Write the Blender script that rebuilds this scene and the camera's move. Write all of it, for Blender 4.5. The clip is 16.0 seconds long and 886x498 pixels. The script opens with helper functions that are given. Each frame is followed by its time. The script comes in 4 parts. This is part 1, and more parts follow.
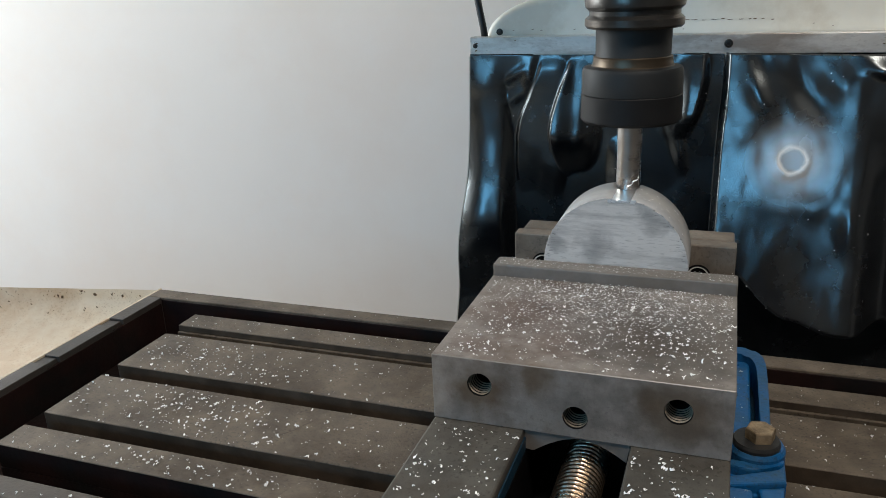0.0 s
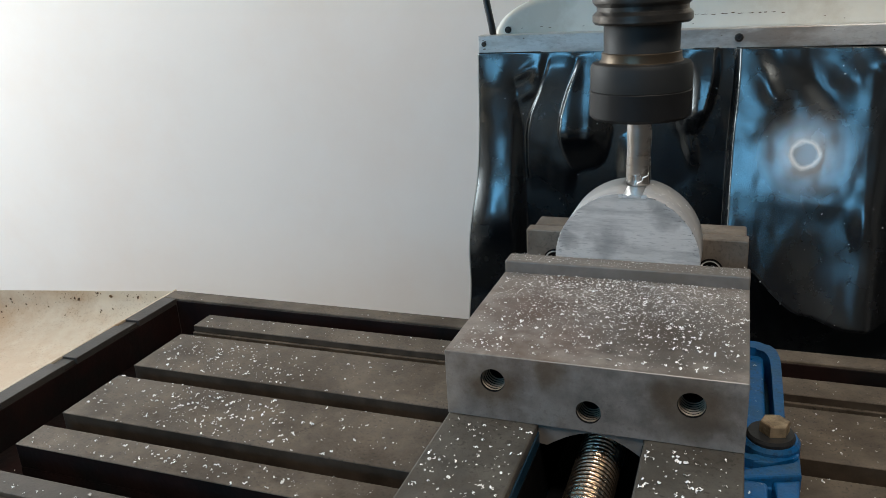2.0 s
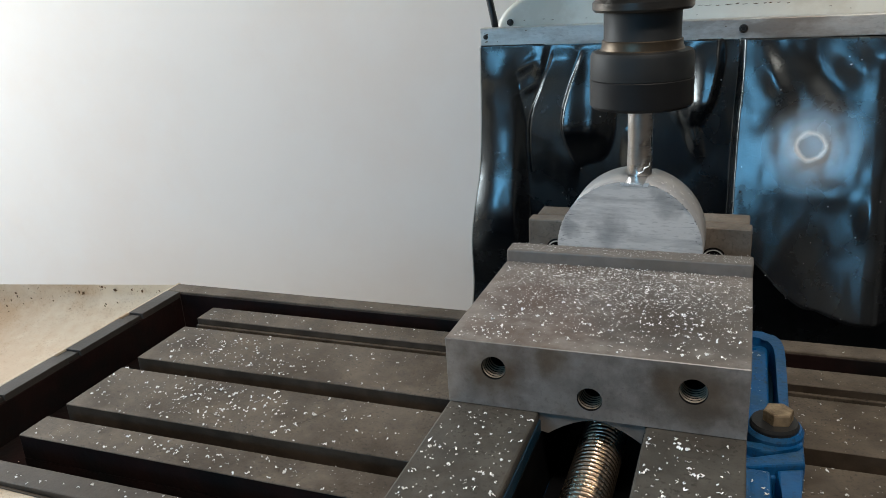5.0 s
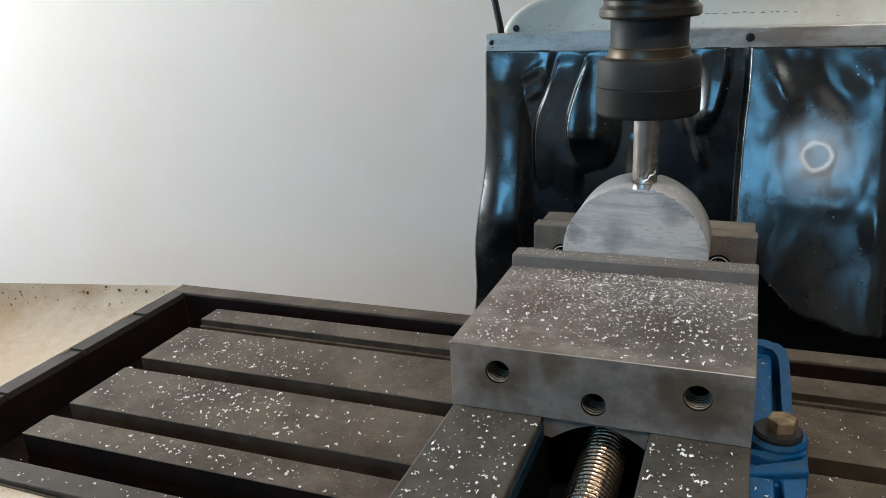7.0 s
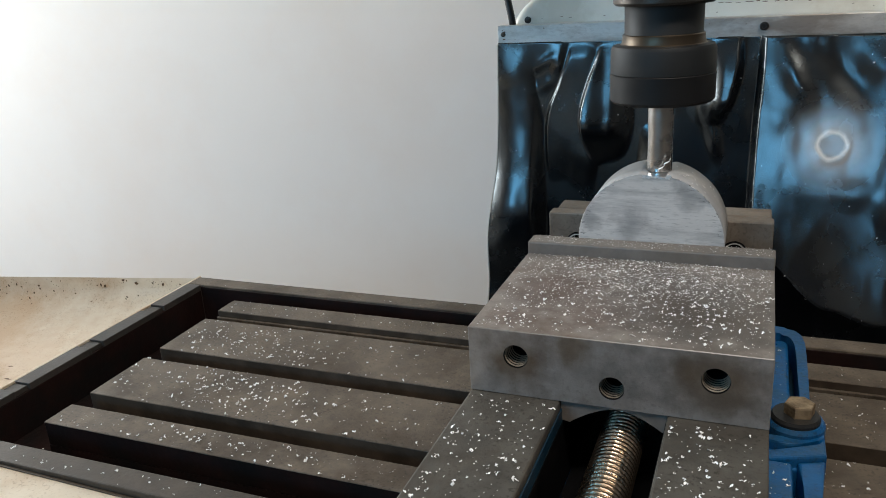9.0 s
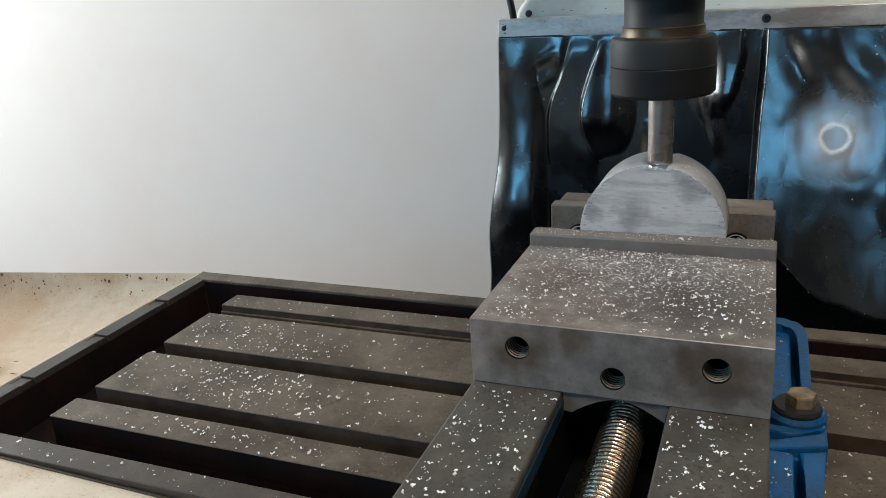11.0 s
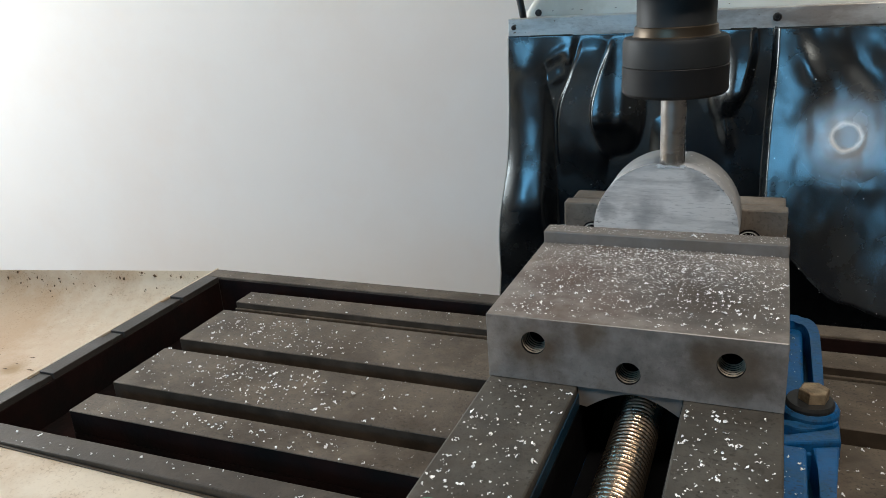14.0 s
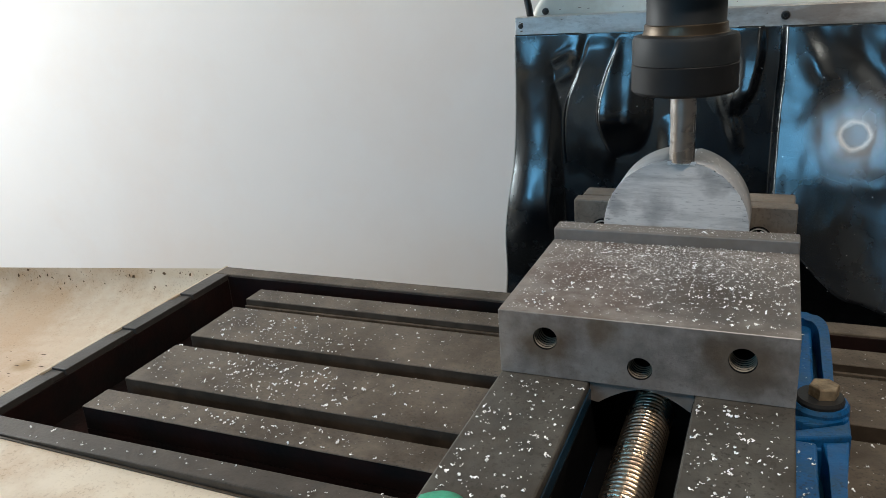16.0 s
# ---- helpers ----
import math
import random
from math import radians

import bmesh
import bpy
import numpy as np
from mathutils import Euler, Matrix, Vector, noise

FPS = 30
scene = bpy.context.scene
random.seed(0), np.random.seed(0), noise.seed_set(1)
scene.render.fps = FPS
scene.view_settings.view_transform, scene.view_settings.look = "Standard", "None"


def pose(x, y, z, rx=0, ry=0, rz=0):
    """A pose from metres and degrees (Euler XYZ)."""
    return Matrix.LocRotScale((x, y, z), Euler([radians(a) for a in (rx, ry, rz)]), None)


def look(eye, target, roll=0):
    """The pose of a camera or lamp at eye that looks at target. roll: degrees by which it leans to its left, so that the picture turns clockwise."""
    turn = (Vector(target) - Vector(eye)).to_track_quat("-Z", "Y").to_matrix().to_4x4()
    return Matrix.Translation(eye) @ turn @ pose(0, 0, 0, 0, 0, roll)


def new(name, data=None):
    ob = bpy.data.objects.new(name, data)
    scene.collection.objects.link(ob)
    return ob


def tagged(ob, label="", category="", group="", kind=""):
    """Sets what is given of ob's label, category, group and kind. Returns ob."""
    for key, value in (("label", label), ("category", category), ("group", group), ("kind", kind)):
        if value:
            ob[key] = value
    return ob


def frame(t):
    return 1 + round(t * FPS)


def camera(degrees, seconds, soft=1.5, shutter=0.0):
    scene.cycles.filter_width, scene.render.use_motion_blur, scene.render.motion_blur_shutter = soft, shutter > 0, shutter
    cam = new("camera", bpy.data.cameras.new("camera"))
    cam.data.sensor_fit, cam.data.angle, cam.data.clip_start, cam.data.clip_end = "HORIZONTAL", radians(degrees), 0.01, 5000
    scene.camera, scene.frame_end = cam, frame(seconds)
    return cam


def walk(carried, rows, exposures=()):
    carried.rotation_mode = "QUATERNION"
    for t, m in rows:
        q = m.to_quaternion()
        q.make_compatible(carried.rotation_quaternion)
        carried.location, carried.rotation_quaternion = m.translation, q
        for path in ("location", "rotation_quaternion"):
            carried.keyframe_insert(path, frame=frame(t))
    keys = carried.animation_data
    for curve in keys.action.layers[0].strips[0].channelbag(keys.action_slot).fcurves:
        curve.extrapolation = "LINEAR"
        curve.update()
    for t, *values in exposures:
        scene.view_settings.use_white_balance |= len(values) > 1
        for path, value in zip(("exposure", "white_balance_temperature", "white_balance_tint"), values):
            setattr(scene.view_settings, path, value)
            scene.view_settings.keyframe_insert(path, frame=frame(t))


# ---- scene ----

FEED = 0.0019            # metres a second by which the table feeds away from the camera
cam = camera(58.6, 16.0, soft=0.8, shutter=0.5)
PATH = [
    (0, 0.1358, -0.3459, 0.3075, 20.14, -19.04, -2.36),
    (0.5, 0.1374, -0.3426, 0.3062, 20.22, -19.11, -2.63),
    (1, 0.1391, -0.3425, 0.3054, 20.79, -19.10, -3.18),
    (1.5, 0.1383, -0.3441, 0.3067, 20.86, -19.04, -3.14),
    (2, 0.1370, -0.3446, 0.3071, 21.09, -19.05, -3.38),
    (2.5, 0.1381, -0.3429, 0.3045, 21.22, -18.96, -3.31),
    (3, 0.1390, -0.3408, 0.3029, 21.28, -19.05, -3.37),
    (3.5, 0.1413, -0.3390, 0.3027, 21.41, -19.02, -3.50),
    (4, 0.1398, -0.3399, 0.3027, 21.46, -19.12, -3.60),
    (6.5, 0.1397, -0.3349, 0.2990, 21.93, -19.25, -3.56),
    (7, 0.1386, -0.3356, 0.3006, 21.79, -18.81, -3.02),
    (7.5, 0.1379, -0.3368, 0.3009, 21.85, -18.64, -2.87),
    (8, 0.1373, -0.3376, 0.3007, 22.04, -18.83, -3.17),
    (8.5, 0.1366, -0.3374, 0.2995, 22.30, -18.88, -3.32),
    (9, 0.1367, -0.3374, 0.2968, 22.64, -19.05, -3.63),
    (11.5, 0.1386, -0.3347, 0.2955, 22.97, -19.40, -4.02),
    (12, 0.1376, -0.3342, 0.2967, 23.03, -19.43, -4.07),
    (12.5, 0.1367, -0.3332, 0.2957, 23.10, -19.36, -4.11),
    (13, 0.1372, -0.3336, 0.2958, 23.25, -19.36, -4.03),
    (13.5, 0.1361, -0.3344, 0.2969, 23.37, -19.50, -4.20),
    (14, 0.1359, -0.3369, 0.2966, 23.50, -19.41, -4.17),
    (14.5, 0.1359, -0.3379, 0.2968, 23.62, -19.39, -4.22),
    (15, 0.1345, -0.3372, 0.2956, 23.62, -19.56, -4.13),
    (15.5, 0.1343, -0.3370, 0.2958, 23.69, -19.52, -4.19),
    (16, 0.1331, -0.3379, 0.2964, 23.84, -19.45, -4.27),
]
walk(cam, [(t, pose(x, y, z, 90 + pitch, 0, yaw) @ pose(0, 0, 0, 0, 0, roll)) for t, x, y, z, yaw, pitch, roll in PATH],
     exposures=[(0, 0.0), (16, 0.0)])

# ---- light ----
world = bpy.data.worlds.new("sky")
scene.world = world
world.use_nodes = True
wn = world.node_tree
sky = wn.nodes.new("ShaderNodeTexSky")
sky.sky_type, sky.sun_disc, sky.sun_elevation, sky.sun_rotation = "NISHITA", False, radians(40), radians(200)
wn.links.new(sky.outputs[0], wn.nodes["Background"].inputs[0])
wn.nodes["Background"].inputs[1].default_value = 0.12


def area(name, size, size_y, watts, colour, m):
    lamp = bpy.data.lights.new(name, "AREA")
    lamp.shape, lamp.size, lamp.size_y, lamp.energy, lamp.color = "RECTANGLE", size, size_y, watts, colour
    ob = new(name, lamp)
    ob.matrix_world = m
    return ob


# Unseen sources: daylight in two assumed window openings, and an added warm lamp overhead
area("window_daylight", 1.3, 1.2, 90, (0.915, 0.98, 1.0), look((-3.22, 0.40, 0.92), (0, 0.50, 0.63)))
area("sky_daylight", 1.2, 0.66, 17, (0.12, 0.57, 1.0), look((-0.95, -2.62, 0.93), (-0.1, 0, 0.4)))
area("added_warm_light", 1.2, 0.14, 23, (1.0, 0.91, 0.81), look((0.50, -0.58, 1.66), (0.25, 0.0, 0.0)))

# ---- materials ----


def mat(name, base, rough=0.5, metal=0.0, var=0.15, scale=40.0, stain=None, stain_amount=0.5, stain_scale=12.0,
        bump=0.1, bump_scale=300.0, stretch=(1, 1, 1), rvar=0.1, spec=0.5, coat=0.0, random_tone=0.0, speck=0.0, speck_colour=(0.02, 0.018, 0.015)):
    m = bpy.data.materials.new(name)
    m.use_nodes = True
    nt = m.node_tree
    n, l = nt.nodes, nt.links
    p = n["Principled BSDF"]
    p.inputs["Metallic"].default_value = metal
    p.inputs["Specular IOR Level"].default_value = spec
    p.inputs["Coat Weight"].default_value = coat
    tc = n.new("ShaderNodeTexCoord")
    mp = n.new("ShaderNodeMapping")
    mp.inputs["Scale"].default_value = stretch
    l.new(tc.outputs["Object"], mp.inputs[0])

    def noise_node(s, detail=6.0, rough_=0.6):
        t = n.new("ShaderNodeTexNoise")
        t.inputs["Scale"].default_value, t.inputs["Detail"].default_value, t.inputs["Roughness"].default_value = s, detail, rough_
        l.new(mp.outputs[0], t.inputs["Vector"])
        return t

    def ramp(src, lo, hi):
        r = n.new("ShaderNodeMapRange")
        r.inputs["From Min"].default_value, r.inputs["From Max"].default_value = lo, hi
        l.new(src, r.inputs["Value"])
        return r.outputs[0]

    def mix(fac, a, b, blend="MIX"):
        x = n.new("ShaderNodeMix")
        x.data_type, x.blend_type = "RGBA", blend
        if hasattr(fac, "links"):
            l.new(fac, x.inputs[0])
        else:
            x.inputs[0].default_value = fac
        for k, v in ((6, a), (7, b)):
            if hasattr(v, "links"):
                l.new(v, x.inputs[k])
            else:
                x.inputs[k].default_value = (*v, 1)
        return x.outputs[2]

    grain = noise_node(scale)
    dark, light = [c * (1 - var) for c in base], [min(1, c * (1 + var)) for c in base]
    col = mix(ramp(grain.outputs[0], 0.3, 0.7), dark, light)
    if stain:
        big = noise_node(stain_scale, 8.0, 0.65)
        fac = n.new("ShaderNodeMath")
        fac.operation = "MULTIPLY"
        l.new(ramp(big.outputs[0], 0.46, 0.62), fac.inputs[0])
        fac.inputs[1].default_value = stain_amount
        col = mix(fac.outputs[0], col, stain)
    if speck:
        dots, patch = noise_node(420.0, 2.0), noise_node(28.0, 4.0)
        f1 = n.new("ShaderNodeMath")
        f1.operation = "MULTIPLY"
        l.new(ramp(dots.outputs[0], 0.55, 0.66), f1.inputs[0])
        l.new(ramp(patch.outputs[0], 0.35, 0.6), f1.inputs[1])
        f2 = n.new("ShaderNodeMath")
        f2.operation = "MULTIPLY"
        l.new(f1.outputs[0], f2.inputs[0])
        f2.inputs[1].default_value = speck
        col = mix(f2.outputs[0], col, speck_colour)
    if random_tone:
        oi = n.new("ShaderNodeNewGeometry")
        col = mix(ramp(oi.outputs["Random Per Island"], 0, 1 / random_tone), col, (0.05, 0.05, 0.05))
    l.new(col, p.inputs["Base Color"])
    rr = n.new("ShaderNodeMapRange")
    rr.inputs["From Min"].default_value, rr.inputs["From Max"].default_value = 0.3, 0.7
    rr.inputs["To Min"].default_value, rr.inputs["To Max"].default_value = max(0.02, rough - rvar), min(1, rough + rvar)
    l.new(noise_node(scale * 0.5).outputs[0], rr.inputs["Value"])
    l.new(rr.outputs[0], p.inputs["Roughness"])
    if bump:
        b = n.new("ShaderNodeBump")
        b.inputs["Strength"].default_value, b.inputs["Distance"].default_value = bump, 0.001
        l.new(noise_node(bump_scale, 3.0).outputs[0], b.inputs["Height"])
        l.new(b.outputs[0], p.inputs["Normal"])
    return m


M_TABLE = mat("worn_cast_iron", (0.134, 0.108, 0.082), 0.5, 0.3, 0.36, 45, (0.058, 0.042, 0.028), 0.85, 13, 0.25, 500, speck=0.6)
M_STEEL = mat("ground_steel", (0.270, 0.244, 0.224), 0.45, 0.35, 0.34, 45, (0.110, 0.072, 0.052), 0.75, 17, 0.25, 700, speck=0.18)
M_PLATE = mat("jaw_plate_steel", (0.20, 0.182, 0.166), 0.48, 0.35, 0.2, 70, (0.16, 0.13, 0.10), 0.4, 30, 0.15, 700)
M_REAR = mat("brown_stained_steel", (0.19, 0.165, 0.14), 0.48, 0.3, 0.3, 50, (0.11, 0.085, 0.062), 0.6, 24, 0.2, 500, speck=0.3)
M_BORE = mat("threaded_bore_steel", (0.48, 0.42, 0.34), 0.36, 0.5, 0.2, 90, (0.05, 0.038, 0.03), 0.6, 60, 0.2, 500)
M_RAIL = mat("vise_bed_steel", (0.098, 0.093, 0.082), 0.55, 0.35, 0.32, 55, (0.06, 0.048, 0.036), 0.6, 22, 0.2, 500, speck=0.6)
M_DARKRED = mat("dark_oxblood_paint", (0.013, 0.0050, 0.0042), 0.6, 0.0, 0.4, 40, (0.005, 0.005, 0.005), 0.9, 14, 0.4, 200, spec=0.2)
M_RIM = mat("oily_iron_rim", (0.044, 0.041, 0.037), 0.5, 0.15, 0.25, 50, (0.06, 0.05, 0.045), 0.7, 20, 0.3, 300)
M_RIMTOP = mat("oily_brown_rim", (0.066, 0.054, 0.043), 0.5, 0.2, 0.3, 45, (0.045, 0.036, 0.028), 0.7, 16, 0.3, 300, speck=0.5)
M_BLUE = mat("chipped_blue_enamel", (0.003, 0.092, 0.27), 0.36, 0.0, 0.25, 60, (0.016, 0.075, 0.15), 0.7, 45, 0.35, 250, speck=0.7)
M_SCREW = mat("oiled_screw_steel", (0.73, 0.58, 0.43), 0.30, 1.0, 0.2, 120, (0.12, 0.08, 0.05), 0.6, 60, 0.1, 600)
M_ALU = mat("sawn_aluminium", (0.68, 0.665, 0.65), 0.55, 0.3, 0.06, 70, (0.27, 0.27, 0.275), 0.7, 34, 0.14, 500, stretch=(0.35, 1, 2.2), speck=0.35, speck_colour=(0.2, 0.2, 0.2))
M_ALU_TURNED = mat("turned_aluminium", (0.34, 0.345, 0.35), 0.55, 0.2, 0.10, 60, (0.46, 0.46, 0.455), 0.4, 30, 0.15, 400)
M_CUT = mat("fresh_cut_aluminium", (0.9, 0.9, 0.9), 0.36, 1.0, 0.04, 200, None, 0, 1, 0.1, 800)
M_CHIP = mat("aluminium_chips", (0.96, 0.98, 1.0), 0.28, 0.12, 0.03, 300, None, 0, 1, 0, 1, random_tone=0.16)
M_OXIDE = mat("black_oxide_steel", (0.013, 0.0145, 0.0155), 0.55, 0.0, 0.2, 80, (0.03, 0.026, 0.022), 0.4, 30, 0.1, 500, spec=0.28)
M_HOLDER = mat("worn_holder_steel", (0.075, 0.072, 0.068), 0.32, 0.8, 0.2, 80, (0.16, 0.11, 0.07), 0.4, 30, 0.08, 500)
M_NUT = mat("matt_black_steel", (0.009, 0.009, 0.0095), 0.5, 0.0, 0.2, 80, spec=0.25)
M_EDGE = mat("burnished_edge", (0.22, 0.21, 0.20), 0.45, 0.4, 0.2, 300)
M_DUST = mat("fine_grey_swarf", (0.85, 0.85, 0.85), 0.4, 0.15, 0.1, 300, random_tone=0.4)
M_BRIGHT = mat("bright_edge_steel", (0.75, 0.75, 0.74), 0.35, 0.4, 0.1, 200)
M_SMUDGE = mat("smudged_aluminium", (0.20, 0.20, 0.20), 0.6, 0.2, 0.2, 100)
M_BRONZE = mat("brassy_collar", (0.085, 0.064, 0.044), 0.40, 0.8, 0.1, 80)
M_TOOL = mat("bright_tool_steel", (0.42, 0.40, 0.38), 0.30, 0.95, 0.12, 150)
M_RUBBER = mat("black_vinyl", (0.005, 0.005, 0.006), 0.25, 0.0, 0.3, 24, (0.010, 0.011, 0.013), 0.5, 22, 0.18, 95, rvar=0.07, spec=0.9)
M_RUBBER.node_tree.nodes["Principled BSDF"].inputs["IOR"].default_value = 1.64
M_RUBBER.node_tree.nodes["Principled BSDF"].inputs["Specular Tint"].default_value = (0.88, 0.97, 1.0, 1)


def stain_or_sheen_spot(m, centre, radius, colour, stops, inner=0.10, wobble=0.010):
    """A round mark with a broken outline: stops give its strength from the middle outwards."""
    nt = m.node_tree
    n, l = nt.nodes, nt.links
    p = n["Principled BSDF"]
    old = p.inputs["Base Color"].links[0].from_socket
    tc = n.new("ShaderNodeTexCoord")
    wob = n.new("ShaderNodeTexNoise")
    wob.inputs["Scale"].default_value, wob.inputs["Detail"].default_value = 90, 4
    l.new(tc.outputs["Object"], wob.inputs["Vector"])
    dist = n.new("ShaderNodeVectorMath")
    dist.operation = "DISTANCE"
    l.new(tc.outputs["Object"], dist.inputs[0])
    dist.inputs[1].default_value = centre
    add = n.new("ShaderNodeMath")
    add.operation = "MULTIPLY_ADD"
    l.new(wob.outputs[0], add.inputs[0])
    add.inputs[1].default_value = wobble
    l.new(dist.outputs["Value"], add.inputs[2])
    back = n.new("ShaderNodeMath")
    back.operation = "SUBTRACT"
    l.new(add.outputs[0], back.inputs[0])
    back.inputs[1].default_value = wobble / 2
    ramp = n.new("ShaderNodeValToRGB")
    e = ramp.color_ramp.elements
    e[0].position, e[0].color = 0.0, (inner, inner, inner, 1)
    e[1].position, e[1].color = 1.0, (0, 0, 0, 1)
    for pos, v in stops:
        k = e.new(pos)
        k.color = (v, v, v, 1)
    sc = n.new("ShaderNodeMath")
    sc.operation = "DIVIDE"
    l.new(back.outputs[0], sc.inputs[0])
    sc.inputs[1].default_value = radius
    l.new(sc.outputs[0], ramp.inputs[0])
    mx = n.new("ShaderNodeMix")
    mx.data_type = "RGBA"
    l.new(ramp.outputs[0], mx.inputs[0])
    l.new(old, mx.inputs[6])
    mx.inputs[7].default_value = (*colour, 1)
    l.new(mx.outputs[2], p.inputs["Base Color"])


M_STRIP = mat("brushed_aluminium_strip", (0.70, 0.69, 0.67), 0.45, 0.5, 0.08, 60, (0.30, 0.24, 0.20), 0.7, 26, 0.15, 400, stretch=(0.4, 1, 1), speck=0.15)
M_CREAM = mat("stained_cream_paint", (0.70, 0.62, 0.50), 0.5, 0.0, 0.06, 20, (0.48, 0.32, 0.18), 0.68, 7, 0.2, 150, speck=0.35, speck_colour=(0.22, 0.13, 0.06))
M_COLUMN = mat("pale_machine_paint", (0.87, 0.87, 0.80), 0.4, 0.0, 0.05, 20, (0.52, 0.46, 0.36), 0.45, 9, 0.1, 150)
# A broad pinkish tint in the colour stands in for warm light
M_WALL = mat("white_plaster", (0.825, 0.775, 0.738), 0.85, 0.0, 0.015, 3, (0.80, 0.71, 0.65), 0.5, 1.7, 0.15, 40)
M_FLOOR = mat("worn_concrete", (0.26, 0.24, 0.22), 0.7, 0.0, 0.15, 6, (0.15, 0.13, 0.12), 0.6, 2, 0.3, 60)
M_DIM = mat("unseen_dim_plaster", (0.22, 0.20, 0.18), 0.85, 0.0, 0.1, 3, (0.12, 0.10, 0.09), 0.6, 2, 0.15, 40)
M_SLOT = mat("dark_slot_iron", (0.068, 0.050, 0.035), 0.5, 0.1, 0.35, 50, (0.028, 0.020, 0.014), 0.75, 18, 0.3, 300)
# The blue enamel's colour darkened to hold the shade of recesses
M_RECESSBLUE = mat("recess_blue_paint", (0.003, 0.030, 0.060), 0.4, 0.0, 0.3, 60, (0.008, 0.010, 0.012), 0.8, 25, 0.2, 300)
# Near-black colour that stands in for shade inside recesses
M_BLACK = mat("recess_black", (0.0035, 0.0035, 0.004), 0.5, 0.0, 0.3, 60, spec=0.15)
M_HEM = mat("pale_hem", (0.55, 0.52, 0.48), 0.7, 0.0, 0.1, 100)
M_GRIME = mat("brown_grime", (0.10, 0.055, 0.025), 0.7, 0.0, 0.4, 200)
M_CABLE = mat("black_cable", (0.015, 0.015, 0.016), 0.45, 0, 0.2, 60)
M_BOLT = mat("yellowed_zinc", (0.46, 0.36, 0.24), 0.45, 0.7, 0.2, 200, (0.16, 0.11, 0.07), 0.7, 120, 0.3, 500)
M_WASHER = mat("black_washer", (0.03, 0.032, 0.034), 0.4, 0.4, 0.2, 100)
M_SCREWHEAD = mat("dark_screw", (0.05, 0.045, 0.042), 0.4, 0.7, 0.2, 200)
M_CLOTH = mat("green_cloth", (0.05, 0.32, 0.20), 0.85, 0, 0.2, 200, None, 0, 1, 0.4, 900)
M_DIRT = mat("oily_grime", (0.06, 0.045, 0.03), 0.6, 0, 0.3, 200)

# The vinyl's ring mark, with the pale sheen round it put into the colour
stain_or_sheen_spot(M_RUBBER, (0.2060, 0.5552, 0.1075), 0.060, (0.90, 0.84, 0.78), ((0.17, 0.36), (0.225, 1.0), (0.285, 0.44), (0.50, 0.20), (0.80, 0.04)), 0.34, 0.006)
for hx, hz, hr in ((0.1262, 0.1040, 0.026), (0.0258, 0.1030, 0.019), (0.055, 0.1150, 0.013), (0.112, 0.1110, 0.012)):
    stain_or_sheen_spot(M_STEEL, (hx, 0.0, hz), hr, (0.105, 0.062, 0.026), ((0.42, 0.62), (0.66, 0.25)), 0.75, 0.012)
for hx, hy, hr, hs in ((0.030, 0.060, 0.034, 0.6), (0.062, 0.030, 0.026, 0.55), (0.020, 0.018, 0.018, 0.5), (0.095, 0.055, 0.022, 0.4)):
    stain_or_sheen_spot(M_STEEL, (hx, hy, 0.1218), hr, (0.105, 0.058, 0.042), ((0.5, hs * 0.7), (0.8, hs * 0.2)), hs, 0.040)
for hx, hz, hr, hs in ((0.0637, 0.1403, 0.014, 0.75), (0.0986, 0.1573, 0.010, 0.60), (0.0907, 0.1652, 0.006, 0.50), (0.0390, 0.1419, 0.007, 0.60)):
    stain_or_sheen_spot(M_ALU, (hx, 0.1333, hz), hr, (0.24, 0.24, 0.245), ((0.5, hs * 0.6), (0.8, hs * 0.2)), hs, 0.022)
stain_or_sheen_spot(M_CREAM, (-0.64, 0.13, -0.071), 0.22, (0.50, 0.31, 0.17), ((0.5, 0.35), (0.8, 0.12)), 0.5, 0.20)
stain_or_sheen_spot(M_CREAM, (-0.596, 0.149, -0.071), 0.020, (0.30, 0.17, 0.04), ((0.4, 0.6), (0.7, 0.2)), 0.8, 0.012)
stain_or_sheen_spot(M_STEEL, (0.118, 0.045, 0.1218), 0.062, (0.085, 0.076, 0.066), ((0.5, 0.6), (0.8, 0.3)), 0.7, 0.050)
stain_or_sheen_spot(M_STEEL, (0.080, 0.098, 0.1218), 0.040, (0.10, 0.088, 0.076), ((0.5, 0.45), (0.8, 0.2)), 0.5, 0.040)
stain_or_sheen_spot(M_STEEL, (0.0792, 0.0066, 0.1218), 0.007, (0.36, 0.33, 0.29), ((0.4, 0.5), (0.6, 0.2)), 0.6, 0.006)
stain_or_sheen_spot(M_STEEL, (0.1285, 0.012, 0.1218), 0.009, (0.33, 0.31, 0.28), ((0.4, 0.5), (0.6, 0.2)), 0.6, 0.006)

# ---- mesh helpers ----


def part(name, bm, material, parent=None, label="", smooth=False):
    me = bpy.data.meshes.new(name)
    bm.normal_update()
    bm.to_mesh(me)
    bm.free()
    for mtl in (material if isinstance(material, (list, tuple)) else [material]):
        me.materials.append(mtl)
    if smooth:
        for poly in me.polygons:
            poly.use_smooth = True
    ob = new(name, me)
    ob.parent = parent
    if label:
        ob["label"] = label
    return ob


def thing(name, label, category, group="", at=(0, 0, 0)):
    ob = new(name)
    ob.location = at
    ob.empty_display_size = 0.02
    return tagged(ob, label, category, group)


